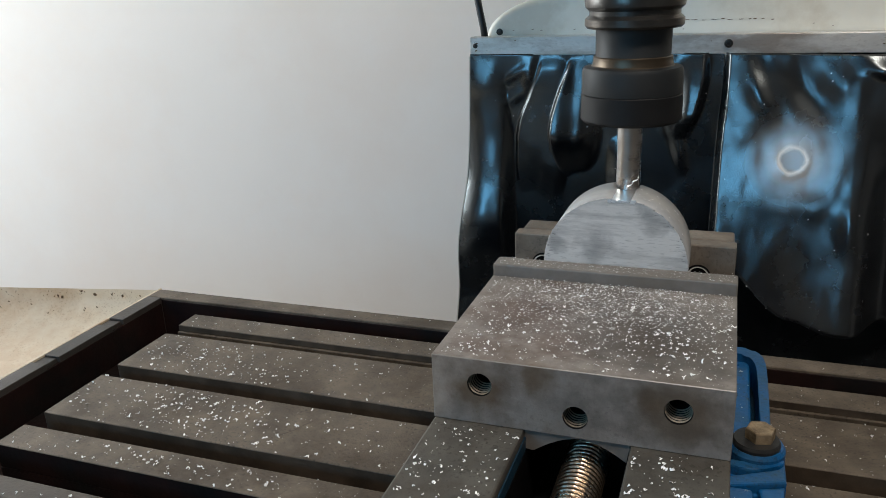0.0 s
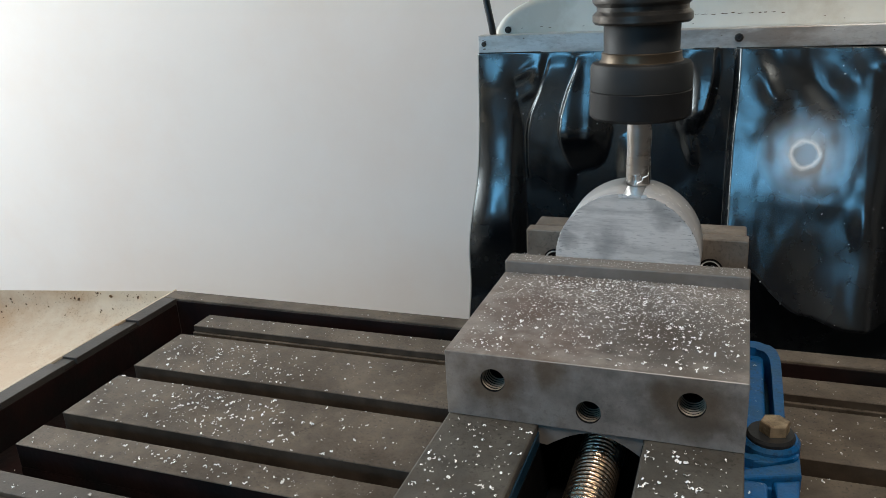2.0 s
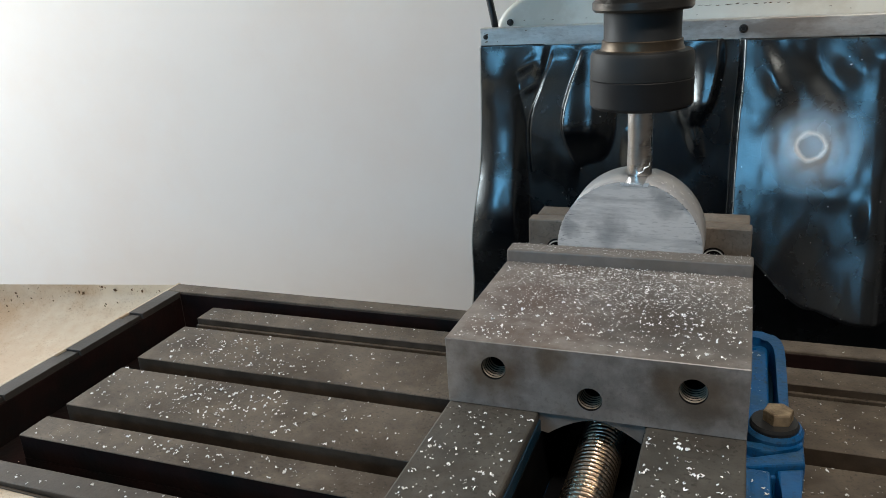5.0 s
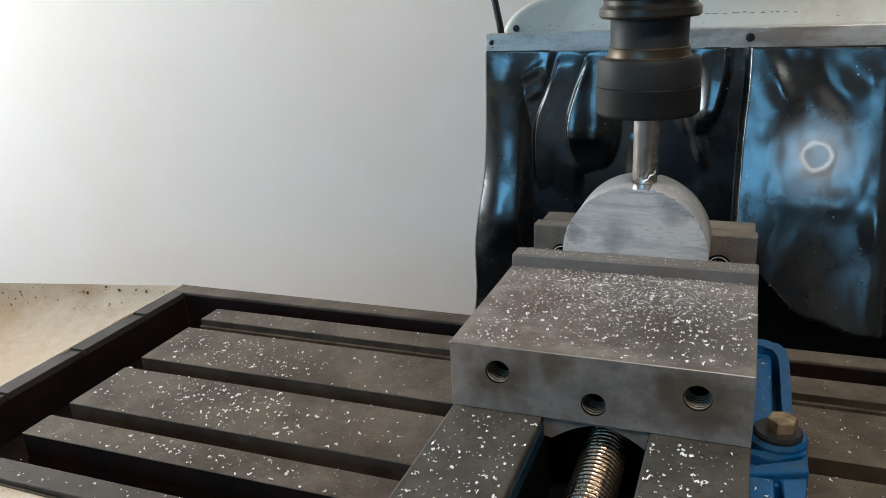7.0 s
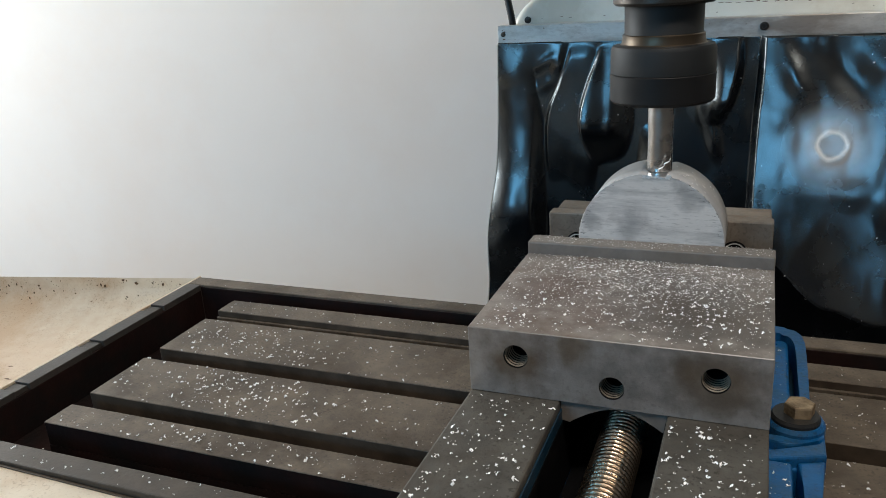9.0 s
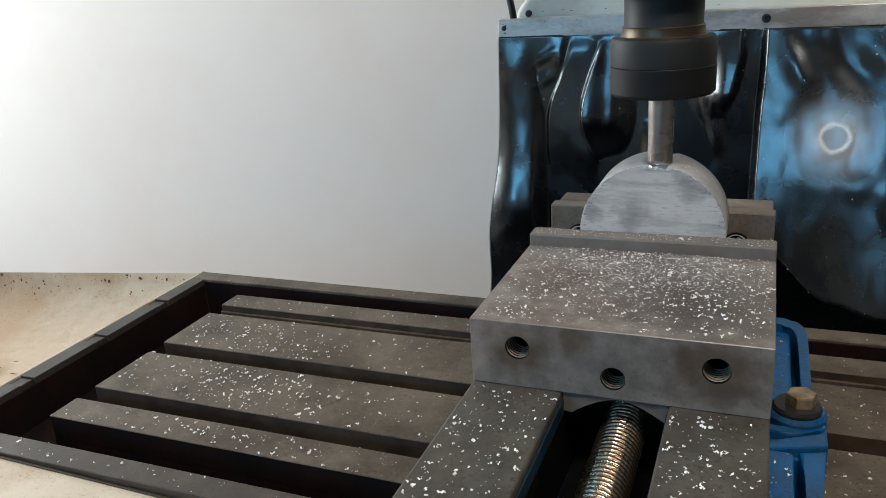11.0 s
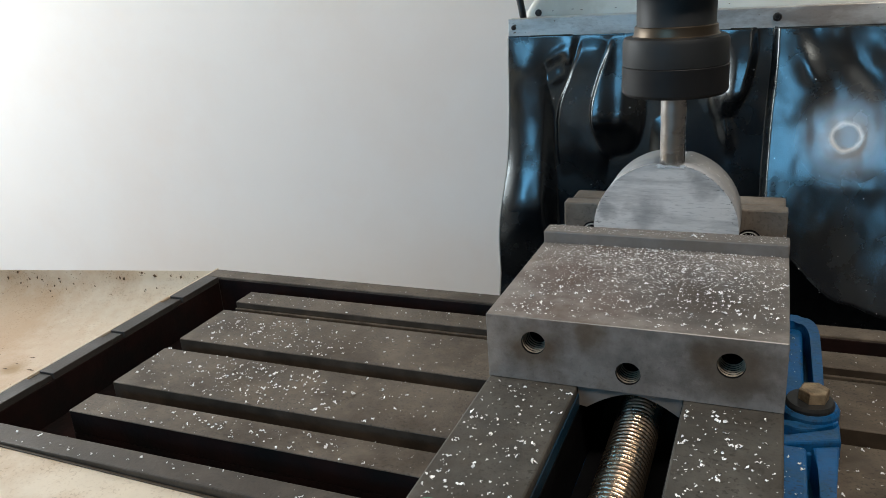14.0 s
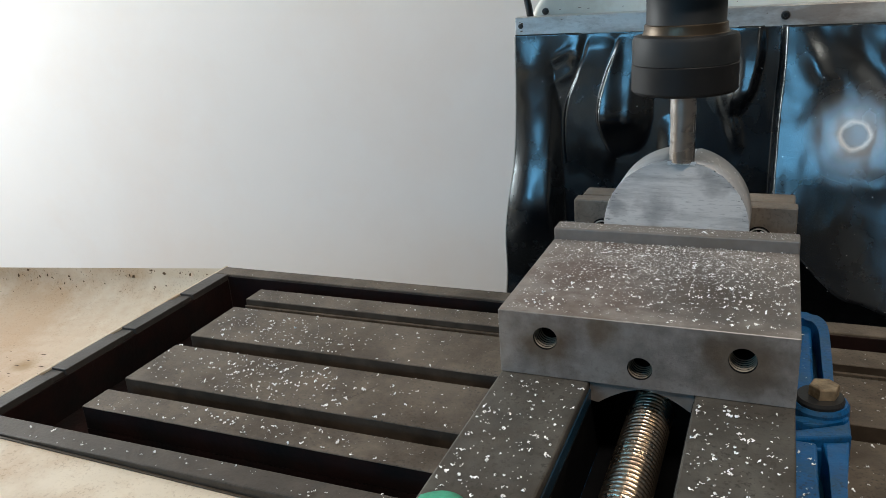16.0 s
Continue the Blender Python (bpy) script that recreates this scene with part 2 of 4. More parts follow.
def box(x0, x1, y0, y1, z0, z1, bevel=0.0008, bm=None, segments=2):
    bm = bm or bmesh.new()
    vs = [bm.verts.new((x, y, z)) for x in (x0, x1) for y in (y0, y1) for z in (z0, z1)]
    fs = [bm.faces.new([vs[i] for i in f]) for f in ((0, 1, 3, 2), (4, 6, 7, 5), (0, 4, 5, 1), (2, 3, 7, 6), (0, 2, 6, 4), (1, 5, 7, 3))]
    if bevel:
        edges = list({e for f in fs for e in f.edges})
        bmesh.ops.bevel(bm, geom=edges, offset=bevel, segments=segments, affect="EDGES", profile=0.5)
    return bm


def prism(outline, z0, z1, bevel=0.0008, bm=None, segments=2):
    """An upright block over a plan outline given counter-clockwise."""
    bm = bm or bmesh.new()
    lo = [bm.verts.new((x, y, z0)) for x, y in outline]
    hi = [bm.verts.new((x, y, z1)) for x, y in outline]
    k = len(outline)
    top = bm.faces.new(hi)
    bm.faces.new(lo[::-1])
    for i in range(k):
        bm.faces.new((lo[i], lo[(i + 1) % k], hi[(i + 1) % k], hi[i]))
    if bevel:
        bmesh.ops.bevel(bm, geom=list(top.edges), offset=bevel, segments=segments, affect="EDGES", profile=0.5)
    return bm


def lathe(profile, steps=48, bm=None, cx=0.0, cy=0.0):
    """A solid turned round the z axis from (radius, height) pairs."""
    bm = bm or bmesh.new()
    rings = []
    for r, z in profile:
        if r < 1e-6:
            rings.append([bm.verts.new((cx, cy, z))])
        else:
            rings.append([bm.verts.new((cx + r * math.cos(2 * math.pi * i / steps), cy + r * math.sin(2 * math.pi * i / steps), z)) for i in range(steps)])
    for a, b in zip(rings, rings[1:]):
        for i in range(steps):
            j = (i + 1) % steps
            if len(a) == 1 and len(b) > 1:
                bm.faces.new((a[0], b[j], b[i]))
            elif len(b) == 1 and len(a) > 1:
                bm.faces.new((a[i], a[j], b[0]))
            elif len(a) > 1:
                bm.faces.new((a[i], a[j], b[j], b[i]))
    bmesh.ops.recalc_face_normals(bm, faces=bm.faces)
    return bm


def tube(points, r, steps=10):
    bm = bmesh.new()
    rings = []
    for i, p in enumerate(points):
        d = (Vector(points[min(i + 1, len(points) - 1)]) - Vector(points[max(i - 1, 0)])).normalized()
        a = d.orthogonal().normalized()
        b = d.cross(a)
        rings.append([bm.verts.new(Vector(p) + r * (math.cos(2 * math.pi * k / steps) * a + math.sin(2 * math.pi * k / steps) * b)) for k in range(steps)])
    for a, b in zip(rings, rings[1:]):
        for i in range(steps):
            bm.faces.new((a[i], a[(i + 1) % steps], b[(i + 1) % steps], b[i]))
    bm.faces.new(rings[0])
    bm.faces.new(rings[-1][::-1])
    bmesh.ops.recalc_face_normals(bm, faces=bm.faces)
    return bm


def auto_smooth(ob, degrees=35):
    ob.data.set_sharp_from_angle(angle=radians(degrees))
    return ob


# ---- the room ----
def slab(name, material, *dims):
    return tagged(part(name, box(*dims, bevel=0), material), kind="structure")


FLOOR_Z = -0.95
slab("floor", M_FLOOR, -3.2, 2.4, -2.6, 1.35, FLOOR_Z - 0.1, FLOOR_Z)
# Unseen ceiling, east and south walls are dim to keep the vinyl's reflections dark
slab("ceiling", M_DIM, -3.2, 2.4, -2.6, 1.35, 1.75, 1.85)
slab("wall_north", M_WALL, -3.35, 2.55, 1.35, 1.5, FLOOR_Z, 1.85)
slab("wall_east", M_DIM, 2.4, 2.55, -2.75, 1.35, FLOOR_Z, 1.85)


def pierced_wall(name, material, along_x, at0, at1, lo, hi, w0, w1, z0, z1):
    bm = bmesh.new()
    for a, b, c, d in ((lo, w0, FLOOR_Z, 1.85), (w1, hi, FLOOR_Z, 1.85), (w0, w1, FLOOR_Z, z0), (w0, w1, z1, 1.85)):
        box(*((a, b, at0, at1) if along_x else (at0, at1, a, b)), c, d, 0, bm)
    return tagged(part(name, bm, material), kind="structure")


pierced_wall("wall_west", M_WALL, False, -3.35, -3.2, -2.75, 1.35, -0.20, 1.10, 0.20, 1.40)
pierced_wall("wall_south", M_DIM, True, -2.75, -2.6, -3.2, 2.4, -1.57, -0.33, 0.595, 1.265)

# ---- the milling table ----
table = thing("milling_table", "grey worn cast-iron milling table with T-slots, littered with chips", "machine table")
RIGHT = 0.75
BARS = ((0.2215, 0.248), (0.137, 0.2025), (0.055, 0.118), (0.0097, 0.0368))
for y0, y1 in BARS:
    b = box(-0.347, RIGHT, y0, y1, -0.020, 0.0, 0.0007)
    box(-0.347, RIGHT, y0 + 0.008 * (y0 > 0.02), y1 - 0.008 * (y1 < 0.24), -0.040, -0.0202, 0, b)
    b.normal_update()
    # upright and undercut faces take the darker colour, bar tops the lighter
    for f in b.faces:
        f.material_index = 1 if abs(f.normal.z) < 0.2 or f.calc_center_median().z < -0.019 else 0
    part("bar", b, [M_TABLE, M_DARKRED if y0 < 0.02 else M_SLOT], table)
part("slot_ledge", box(-0.347, RIGHT, 0.2186, 0.2214, -0.0175, -0.0060, 0.0006), M_TABLE, table, "brown oily ledge in the rear slot")
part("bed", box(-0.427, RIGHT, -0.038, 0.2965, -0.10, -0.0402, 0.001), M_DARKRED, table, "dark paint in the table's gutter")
part("back_rim", box(-0.427, RIGHT, 0.2765, 0.2965, -0.0400, 0.0, 0.0010), M_TABLE, table)
part("front_rim", box(-0.427, RIGHT, -0.0385, -0.0190, -0.0400, 0.0, 0.0010), M_RIMTOP, table)
for y0, y1, w, top in ((0.218, 0.2763, 0.0170, 0.0), (0.2035, 0.2178, 0.0140, -0.0020), (0.1354, 0.2033, 0.0168, -0.0003), (0.121, 0.1352, 0.0140, -0.0020),
                       (0.0533, 0.1208, 0.0166, -0.0003), (0.040, 0.0531, 0.0140, -0.0020), (-0.0188, 0.0398, 0.0160, -0.0004)):
    part("rim_segment", box(-0.427, -0.427 + w, y0, y1, -0.0400, top, 0.0006), M_RIM, table)
scratch = bmesh.new()
pts = ((-0.1504, 0.0764), (-0.1431, 0.0853), (-0.1400, 0.0930), (-0.1351, 0.1008))
for (xa, ya), (xb, yb) in zip(pts, pts[1:]):
    wv = 0.0009
    scratch.faces.new([scratch.verts.new(p) for p in ((xa, ya - wv, 0.00015), (xb, yb - wv * 0.6, 0.00015), (xb, yb + wv * 0.6, 0.00015), (xa, ya + wv, 0.00015))])
part("scratch", scratch, M_DIRT, table, "dark oily scratch")
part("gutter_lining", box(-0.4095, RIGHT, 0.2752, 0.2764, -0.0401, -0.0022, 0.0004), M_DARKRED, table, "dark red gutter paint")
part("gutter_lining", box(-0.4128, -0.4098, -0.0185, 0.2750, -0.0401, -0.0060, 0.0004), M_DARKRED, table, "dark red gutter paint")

# ---- sheet-metal trays round the table ----
tray = thing("chip_tray", "stained cream-painted sheet-metal chip tray beside the table", "tray")
b = bmesh.new()
def cove_y(depth):
    """How far the coved back of the tray stands forward at a depth below its top edge."""
    k = max(0.0, min(1.0, (depth - 0.010) / 0.0420))
    return 0.110 * (1 - math.sqrt(1 - k * k))


cove = [(-0.110 * (1 - math.cos(t)), -0.010 - 0.0420 * math.sin(t)) for t in [math.pi / 2 * k / 16 for k in range(17)]]
cove = [(0.0, 0.0)] + cove
outline = cove + [(y + 0.0016, z - 0.0012) for y, z in cove[::-1]]
ends = [[b.verts.new((x, y, z)) for y, z in outline] for x in (-0.95, 0.045)]
for k in range(len(outline)):
    b.faces.new((ends[0][k], ends[1][k], ends[1][(k + 1) % len(outline)], ends[0][(k + 1) % len(outline)]))
bmesh.ops.recalc_face_normals(b, faces=b.faces)
bmesh.ops.transform(b, matrix=Matrix.Translation((-0.49, 0.330, -0.020)) @ Matrix.Rotation(math.atan(0.2), 4, "Z"), verts=b.verts)
auto_smooth(part("back_panel", b, M_CREAM, tray, smooth=True))
part("tray_floor", box(-1.45, -0.4275, -0.28, 0.345, -0.0745, -0.071, 0.0006), M_CREAM, tray)
part("lip", box(-0.4300, -0.4276, -0.20, 0.3000, -0.0712, -0.0004, 0.0005), M_CREAM, tray, "pale folded lip against the table")
pan = thing("front_pan", "cream-painted sheet-metal pan along the table's front", "tray")
b = box(-0.90, 0.90, -0.30, -0.0387, -0.0032, 0.0, 0.0006)
bmesh.ops.transform(b, matrix=Matrix.Translation((-0.30, 0.0, -0.0045)) @ Matrix.Rotation(math.atan(0.022), 4, "Y"), verts=b.verts)
part("pan_floor", b, M_CREAM, pan)
b = box(-0.90, 0.90, -0.0408, -0.0388, 0.0002, 0.0012, 0.0004)
bmesh.ops.transform(b, matrix=Matrix.Translation((-0.30, 0.0, -0.0045)) @ Matrix.Rotation(math.atan(0.022), 4, "Y"), verts=b.verts)
part("folded_edge", b, M_DIRT, pan, "grimy folded edge against the table")

# ---- the vise ----
vise = thing("machine_vise", "grey steel machine vise on a blue base, bolted to the table", "vise")
ZB, ZT, ZJ = 0.0843, 0.1218, 0.1296
part("bed_rail", box(0.0, 0.0490, -0.19, 0.24, 0.030, ZB, 0.0012), M_RAIL, vise)
part("bed_rail", box(0.1032, 0.150, -0.19, 0.24, 0.030, ZB, 0.0012), M_RAIL, vise)
# The gap's shade is put in as black walls and a black floor sheet
part("inner_wall", box(0.0491, 0.0500, -0.19, 0.24, 0.0300, ZB - 0.0127, 0.0004), M_BLACK, vise, "inner wall coloured black as shade in the gap")
part("paint_band", box(0.0491, 0.0500, -0.19, 0.24, ZB - 0.0125, ZB - 0.0045, 0.0004), M_RECESSBLUE, vise, "blue paint along the inner wall")
part("inner_wall", box(0.1024, 0.1031, -0.19, 0.24, 0.0300, ZB - 0.004, 0.0004), M_BLACK, vise, "inner wall coloured black as shade in the gap")
part("shade_sheet", box(0.0502, 0.1022, -0.19, 0.17, 0.0300, 0.0306, 0), M_BLACK, vise, "black sheet standing in for shade under the lead screw")
part("base", box(0.0005, 0.1495, -0.19, 0.24, 0.0, 0.0299, 0.001), M_BLUE, vise, "blue enamelled cast base")


def bored_block():
    """The sliding jaw: a block with three bores in its front and an arch over the screw."""
    bm = bmesh.new()
    holes = [(0.0258, 0.1072, 0.0066), (0.0756, 0.0958, 0.0064), (0.1249, 0.1070, 0.0068)]
    x0, x1, z0, z1 = 0.0, 0.15, ZB + 0.0004, ZT
    cuts_x = sorted([x0, x1] + [h[0] + s * 0.0095 for h in holes for s in (-1, 1)])
    verts = {}

    def v(x, z, y=0.0):
        key = (round(x, 6), round(y, 6), round(z, 6))
        if key not in verts:
            verts[key] = bm.verts.new((x, y, z))
        return verts[key]
    for a, c in zip(cuts_x, cuts_x[1:]):
        hole = next((h for h in holes if a < h[0] < c), None)
        if not hole:
            bm.faces.new((v(a, z0), v(c, z0), v(c, z1), v(a, z1)))
            continue
        cx, cz, r = hole
        steps = 32
        rim, outer = [], []
        for i in range(steps):
            t = 2 * math.pi * (i + 0.5) / steps
            rim.append((cx + r * math.cos(t), cz + r * math.sin(t)))
            k = 0.0095 / max(abs(math.cos(t)), abs(math.sin(t)))
            outer.append((cx + k * math.cos(t), cz + k * math.sin(t)))
        s0, s1 = cz - 0.0095, cz + 0.0095
        corners = [(c, s1), (a, s1), (a, s0), (c, s0)]
        for i in range(steps):
            j = (i + 1) % steps
            o0, o1 = outer[i], outer[j]
            loop = [v(*rim[i]), v(*o0), v(*o1), v(*rim[j])]
            if i % (steps // 4) == steps // 8 - 1:
                loop.insert(2, v(*corners[i // (steps // 4)]))
            bm.faces.new(loop)
        edge_lo = sorted({(round(p[0], 6), round(s0, 6)) for p in outer if abs(p[1] - s0) < 1e-6} | {(round(a, 6), round(s0, 6)), (round(c, 6), round(s0, 6))})
        edge_hi = sorted({(round(p[0], 6), round(s1, 6)) for p in outer if abs(p[1] - s1) < 1e-6} | {(round(a, 6), round(s1, 6)), (round(c, 6), round(s1, 6))})
        bm.faces.new([v(a, z0), v(c, z0)] + [v(*p) for p in edge_lo[::-1]])
        bm.faces.new([v(*p) for p in edge_hi] + [v(c, z1), v(a, z1)])
        depth = [(0.0, 1.0)]
        for n in range(8):
            depth += [(0.0006 + 0.0021 * n, 1.0 - 0.016 * n), (0.0014 + 0.0021 * n, 0.96 - 0.016 * n), (0.0023 + 0.0021 * n, 0.91 - 0.016 * n)]
        rings = []
        depth += [(0.0205, 0.80), (0.0500, 0.78)]
        for y, k in depth:
            kk = 1.06 if y == 0.0 else k
            rings.append([v(cx + (px - cx) * (1.0 if y == 0 else kk), cz + (pz - cz) * (1.0 if y == 0 else kk), y) for px, pz in rim])
        for ra, rb in zip(rings, rings[1:]):
            for i in range(steps):
                f = bm.faces.new((ra[i], ra[(i + 1) % steps], rb[(i + 1) % steps], rb[i]))
                # thread roots and the deep bore carry their shade as black colour
                f.material_index = 1 if ra[0].co.y < 0.0135 and depth[rings.index(ra)][1] < 0.97 - 0.016 * (rings.index(ra) // 3) else 3
        bm.faces.new(rings[-1]).material_index = 3
    y1 = 0.1174
    top = sorted((q for q in verts.values() if abs(q.co.z - z1) < 1e-6 and abs(q.co.y) < 1e-6), key=lambda q: q.co.x)
    low = sorted((q for q in verts.values() if abs(q.co.z - z0) < 1e-6 and abs(q.co.y) < 1e-6), key=lambda q: q.co.x)
    a, b, c, d = v(x0, z0, y1), v(x1, z0, y1), v(x1, z1, y1), v(x0, z1, y1)
    top_face = bm.faces.new(top + [c, d])
    bm.faces.new(low[::-1] + [a, b])
    bm.faces.new((low[0], top[0], d, a))
    bm.faces.new((low[-1], b, c, top[-1]))
    bm.faces.new((a, d, c, b))
    rims = [e for e in top_face.edges] + [e for e in bm.edges if all(abs(q.co.y) < 1e-6 and (abs(q.co.x - x0) < 1e-6 or abs(q.co.x - x1) < 1e-6) for q in e.verts) and abs(e.verts[0].co.z - e.verts[1].co.z) > 0.01]
    bmesh.ops.recalc_face_normals(bm, faces=bm.faces)
    bmesh.ops.bevel(bm, geom=rims, offset=0.0004, segments=1, affect="EDGES", profile=0.5, material=2)
    bmesh.ops.remove_doubles(bm, verts=bm.verts, dist=0.00001)
    bmesh.ops.recalc_face_normals(bm, faces=bm.faces)
    return bm


jaw = part("movable_jaw", bored_block(), [M_STEEL, M_BORE, M_EDGE, M_BLACK], vise, "ground steel sliding jaw with three threaded bores")
tongue = bmesh.new()
arc = [(0.0540 + 0.0465 * i / 16, ZB - 0.0010 - 0.0100 * abs((i - 8.4) / 8) ** 1.7) for i in range(17)]
outline = [(0.0494, ZB), (0.0494, 0.0733)] + arc + [(0.1028, 0.0730), (0.1028, ZB)]
fr = [tongue.verts.new((x, 0.0012, z)) for x, z in outline]
bk = [tongue.verts.new((x, 0.10, z)) for x, z in outline]
tongue.faces.new(fr)
tongue.faces.new(bk[::-1])
for i in range(len(fr)):
    j = (i + 1) % len(fr)
    tongue.faces.new((fr[i], bk[i], bk[j], fr[j]))
bmesh.ops.recalc_face_normals(tongue, faces=tongue.faces)
part("jaw_tongue", tongue, M_PLATE, vise)
part("jaw_plate", box(0.0, 0.150, 0.1176, 0.1327, ZB + 0.0006, ZJ, 0.0010), M_PLATE, vise)
part("fixed_jaw", box(0.0035, 0.1475, 0.1864, 0.2065, ZB + 0.0004, 0.1334, 0.0012), M_REAR, vise)
rear_plate = part("jaw_plate", box(0.0, 0.1490, 0.1742, 0.1862, ZB + 0.0006, 0.1330, 0.0010), M_REAR, vise)
for bx in (0.0208, 0.1259):
    b = lathe([(0.0, 0.0), (0.0040, 0.0), (0.0040, 0.0010), (0.0060, 0.0012), (0.0063, 0.0016), (0.0070, 0.0016), (0.0072, 0.0003), (0.0080, 0.0002)], 36)
    bmesh.ops.transform(b, matrix=Matrix.Translation((bx, 0.1740, 0.1115)) @ Matrix.Rotation(radians(90), 4, "X"), verts=b.verts)
    # the disc is nearly flat: its recess is put into the black colour
    for f in b.faces:
        r = math.hypot(f.calc_center_median().x - bx, f.calc_center_median().z - 0.1115)
        f.material_index = 1 if 0.0060 < r < 0.0070 else 0
    part("plate_bolt", b, [M_BLACK, M_BRIGHT], rear_plate, "recessed black plate bolt with a bright edge")


def screw(x, z, y0, y1, r, pitch):
    bm = bmesh.new()
    steps, rings = 24, []
    k = int((y1 - y0) / (pitch / 6))
    for i in range(k + 1):
        y = y0 + (y1 - y0) * i / k
        ring = []
        for s in range(steps):
            t = 2 * math.pi * s / steps
            ph = ((y - y0) / pitch - s / steps) % 1.0
            rr = r - 0.0014 * (1 - min(1, 4 * abs(ph - 0.5)))
            ring.append(bm.verts.new((x + rr * math.cos(t), y, z + rr * math.sin(t))))
        rings.append(ring)
    for a, b in zip(rings, rings[1:]):
        for s in range(steps):
            bm.faces.new((a[s], b[s], b[(s + 1) % steps], a[(s + 1) % steps]))
    bmesh.ops.recalc_face_normals(bm, faces=bm.faces)
    return bm


part("lead_screw", screw(0.0785, 0.0560, -0.19, 0.10, 0.0121, 0.0034), M_SCREW, vise, "oily steel threaded spindle", smooth=False)

# blue clamping flange beside the bed
def rounded(outline, keep=(), rounds=2):
    """A closed outline with its corners cut twice, but for those kept sharp."""
    for _ in range(rounds):
        fresh = []
        for i, p in enumerate(outline):
            a, b = outline[i - 1], outline[(i + 1) % len(outline)]
            if p in keep:
                fresh.append(p)
            else:
                fresh += [tuple(0.75 * p[k] + 0.25 * a[k] for k in (0, 1)), tuple(0.75 * p[k] + 0.25 * b[k] for k in (0, 1))]
        outline = fresh
    return outline


part("flange_floor", box(0.1500, 0.1660, -0.19, 0.2295, 0.0, 0.0250, 0.002), M_BLUE, vise, "blue enamelled flange")
part("groove", box(0.1662, 0.1704, -0.19, 0.2280, 0.0, 0.0090, 0.001), M_RECESSBLUE, vise, "groove in the flange, coloured dark as shade")
lip = [(0.1706, 0.118), (0.1768, 0.118), (0.1772, 0.200), (0.1764, 0.222), (0.1725, 0.234), (0.1650, 0.2405), (0.1502, 0.2415), (0.1502, 0.2300), (0.1600, 0.2297),
       (0.1662, 0.2250), (0.1698, 0.2140), (0.1706, 0.190)]
part("flange_lip", prism(rounded(lip, (lip[0], lip[1], lip[6], lip[7])), 0.0, 0.0310, 0.0015), M_BLUE, vise)
part("bolt_seat", lathe([(0, 0.0), (0.0165, 0.0), (0.0165, 0.034), (0.0150, 0.0365), (0, 0.0365)], 32, cx=0.1675, cy=0.0985), M_BLUE, vise, smooth=False)
ridge = [(0.1502, 0.079), (0.1640, 0.0755), (0.1740, 0.0800), (0.1830, 0.0870), (0.1830, 0.0935), (0.1760, 0.0860), (0.1650, 0.0815), (0.1502, 0.0860)]
part("ridge", prism(rounded(ridge, (ridge[0], ridge[-1])), 0.0, 0.0320, 0.0015), M_BLUE, vise)
ridge = [(0.1502, 0.0560), (0.1830, 0.0680), (0.1830, 0.0868), (0.1780, 0.0760), (0.1502, 0.0645)]
part("ridge", prism(ridge, 0.0, 0.0330, 0.0015), M_BLUE, vise)
part("web", box(0.1502, 0.1790, 0.060, 0.086, 0.0, 0.0260, 0.001), M_BLUE, vise)
lip = [(0.1710, -0.19), (0.1770, -0.19), (0.1785, 0.020), (0.1825, 0.0675), (0.1680, 0.0620), (0.1705, 0.040)]
part("flange_lip", prism(lip, 0.0, 0.0300, 0.002), M_BLUE, vise)
part("side_web", box(0.1502, 0.1650, -0.19, 0.056, 0.0196, 0.0330, 0.002), M_BLUE, vise)

bolt = thing("clamp_bolt", "yellowed hex bolt with a black washer on the blue flange", "bolt")
part("washer", lathe([(0.004, 0.0366), (0.0138, 0.0366), (0.0138, 0.0384), (0.0128, 0.0402), (0.004, 0.0402)], 36, cx=0.1672, cy=0.0975), M_WASHER, bolt)
hexa = [(0.1690 + 0.0087 * math.cos(radians(60 * i + 12)), 0.0985 + 0.0087 * math.sin(radians(60 * i + 12))) for i in range(6)]
part("hex_head", prism(hexa, 0.0403, 0.0474, 0.0012), M_BOLT, bolt)

# ---- the workpiece ----
CX, CZ, CR, CY0, CY1 = 0.0755, 0.1285, 0.0452, 0.1329, 0.1738
CUT = 0.1718
prof = []
for i in range(97):
    t = math.pi * 2 * i / 96
    prof.append((CX + CR * math.cos(t), CZ + CR * math.sin(t)))
prof = prof[:-1]


def workpiece():
    bm = bmesh.new()
    outline = []
    tx0, tx1 = 0.0785 - 0.0082, 0.0785 + 0.0082
    for x, z in prof:
        outline.append((x, z if not (tx0 < x < tx1 and z > CZ) else CUT))
    f = [bm.verts.new((x, CY0 + 0.0004, z)) for x, z in outline]
    b = [bm.verts.new((x, CY1, z)) for x, z in outline]
    bm.faces.new(f)
    bm.faces.new(b[::-1])
    for i in range(len(f)):
        j = (i + 1) % len(f)
        q = bm.faces.new((f[i], b[i], b[j], f[j]))
        cut = abs(outline[i][1] - CUT) < 1e-6 and abs(outline[j][1] - CUT) < 1e-6
        q.material_index = 2 if cut else 1
        q.smooth = not cut
    bmesh.ops.recalc_face_normals(bm, faces=bm.faces)
    return bm


piece = tagged(part("round_bar", workpiece(), [M_ALU, M_ALU_TURNED, M_CUT]), "short sawn aluminium round bar clamped in the vise", "workpiece")

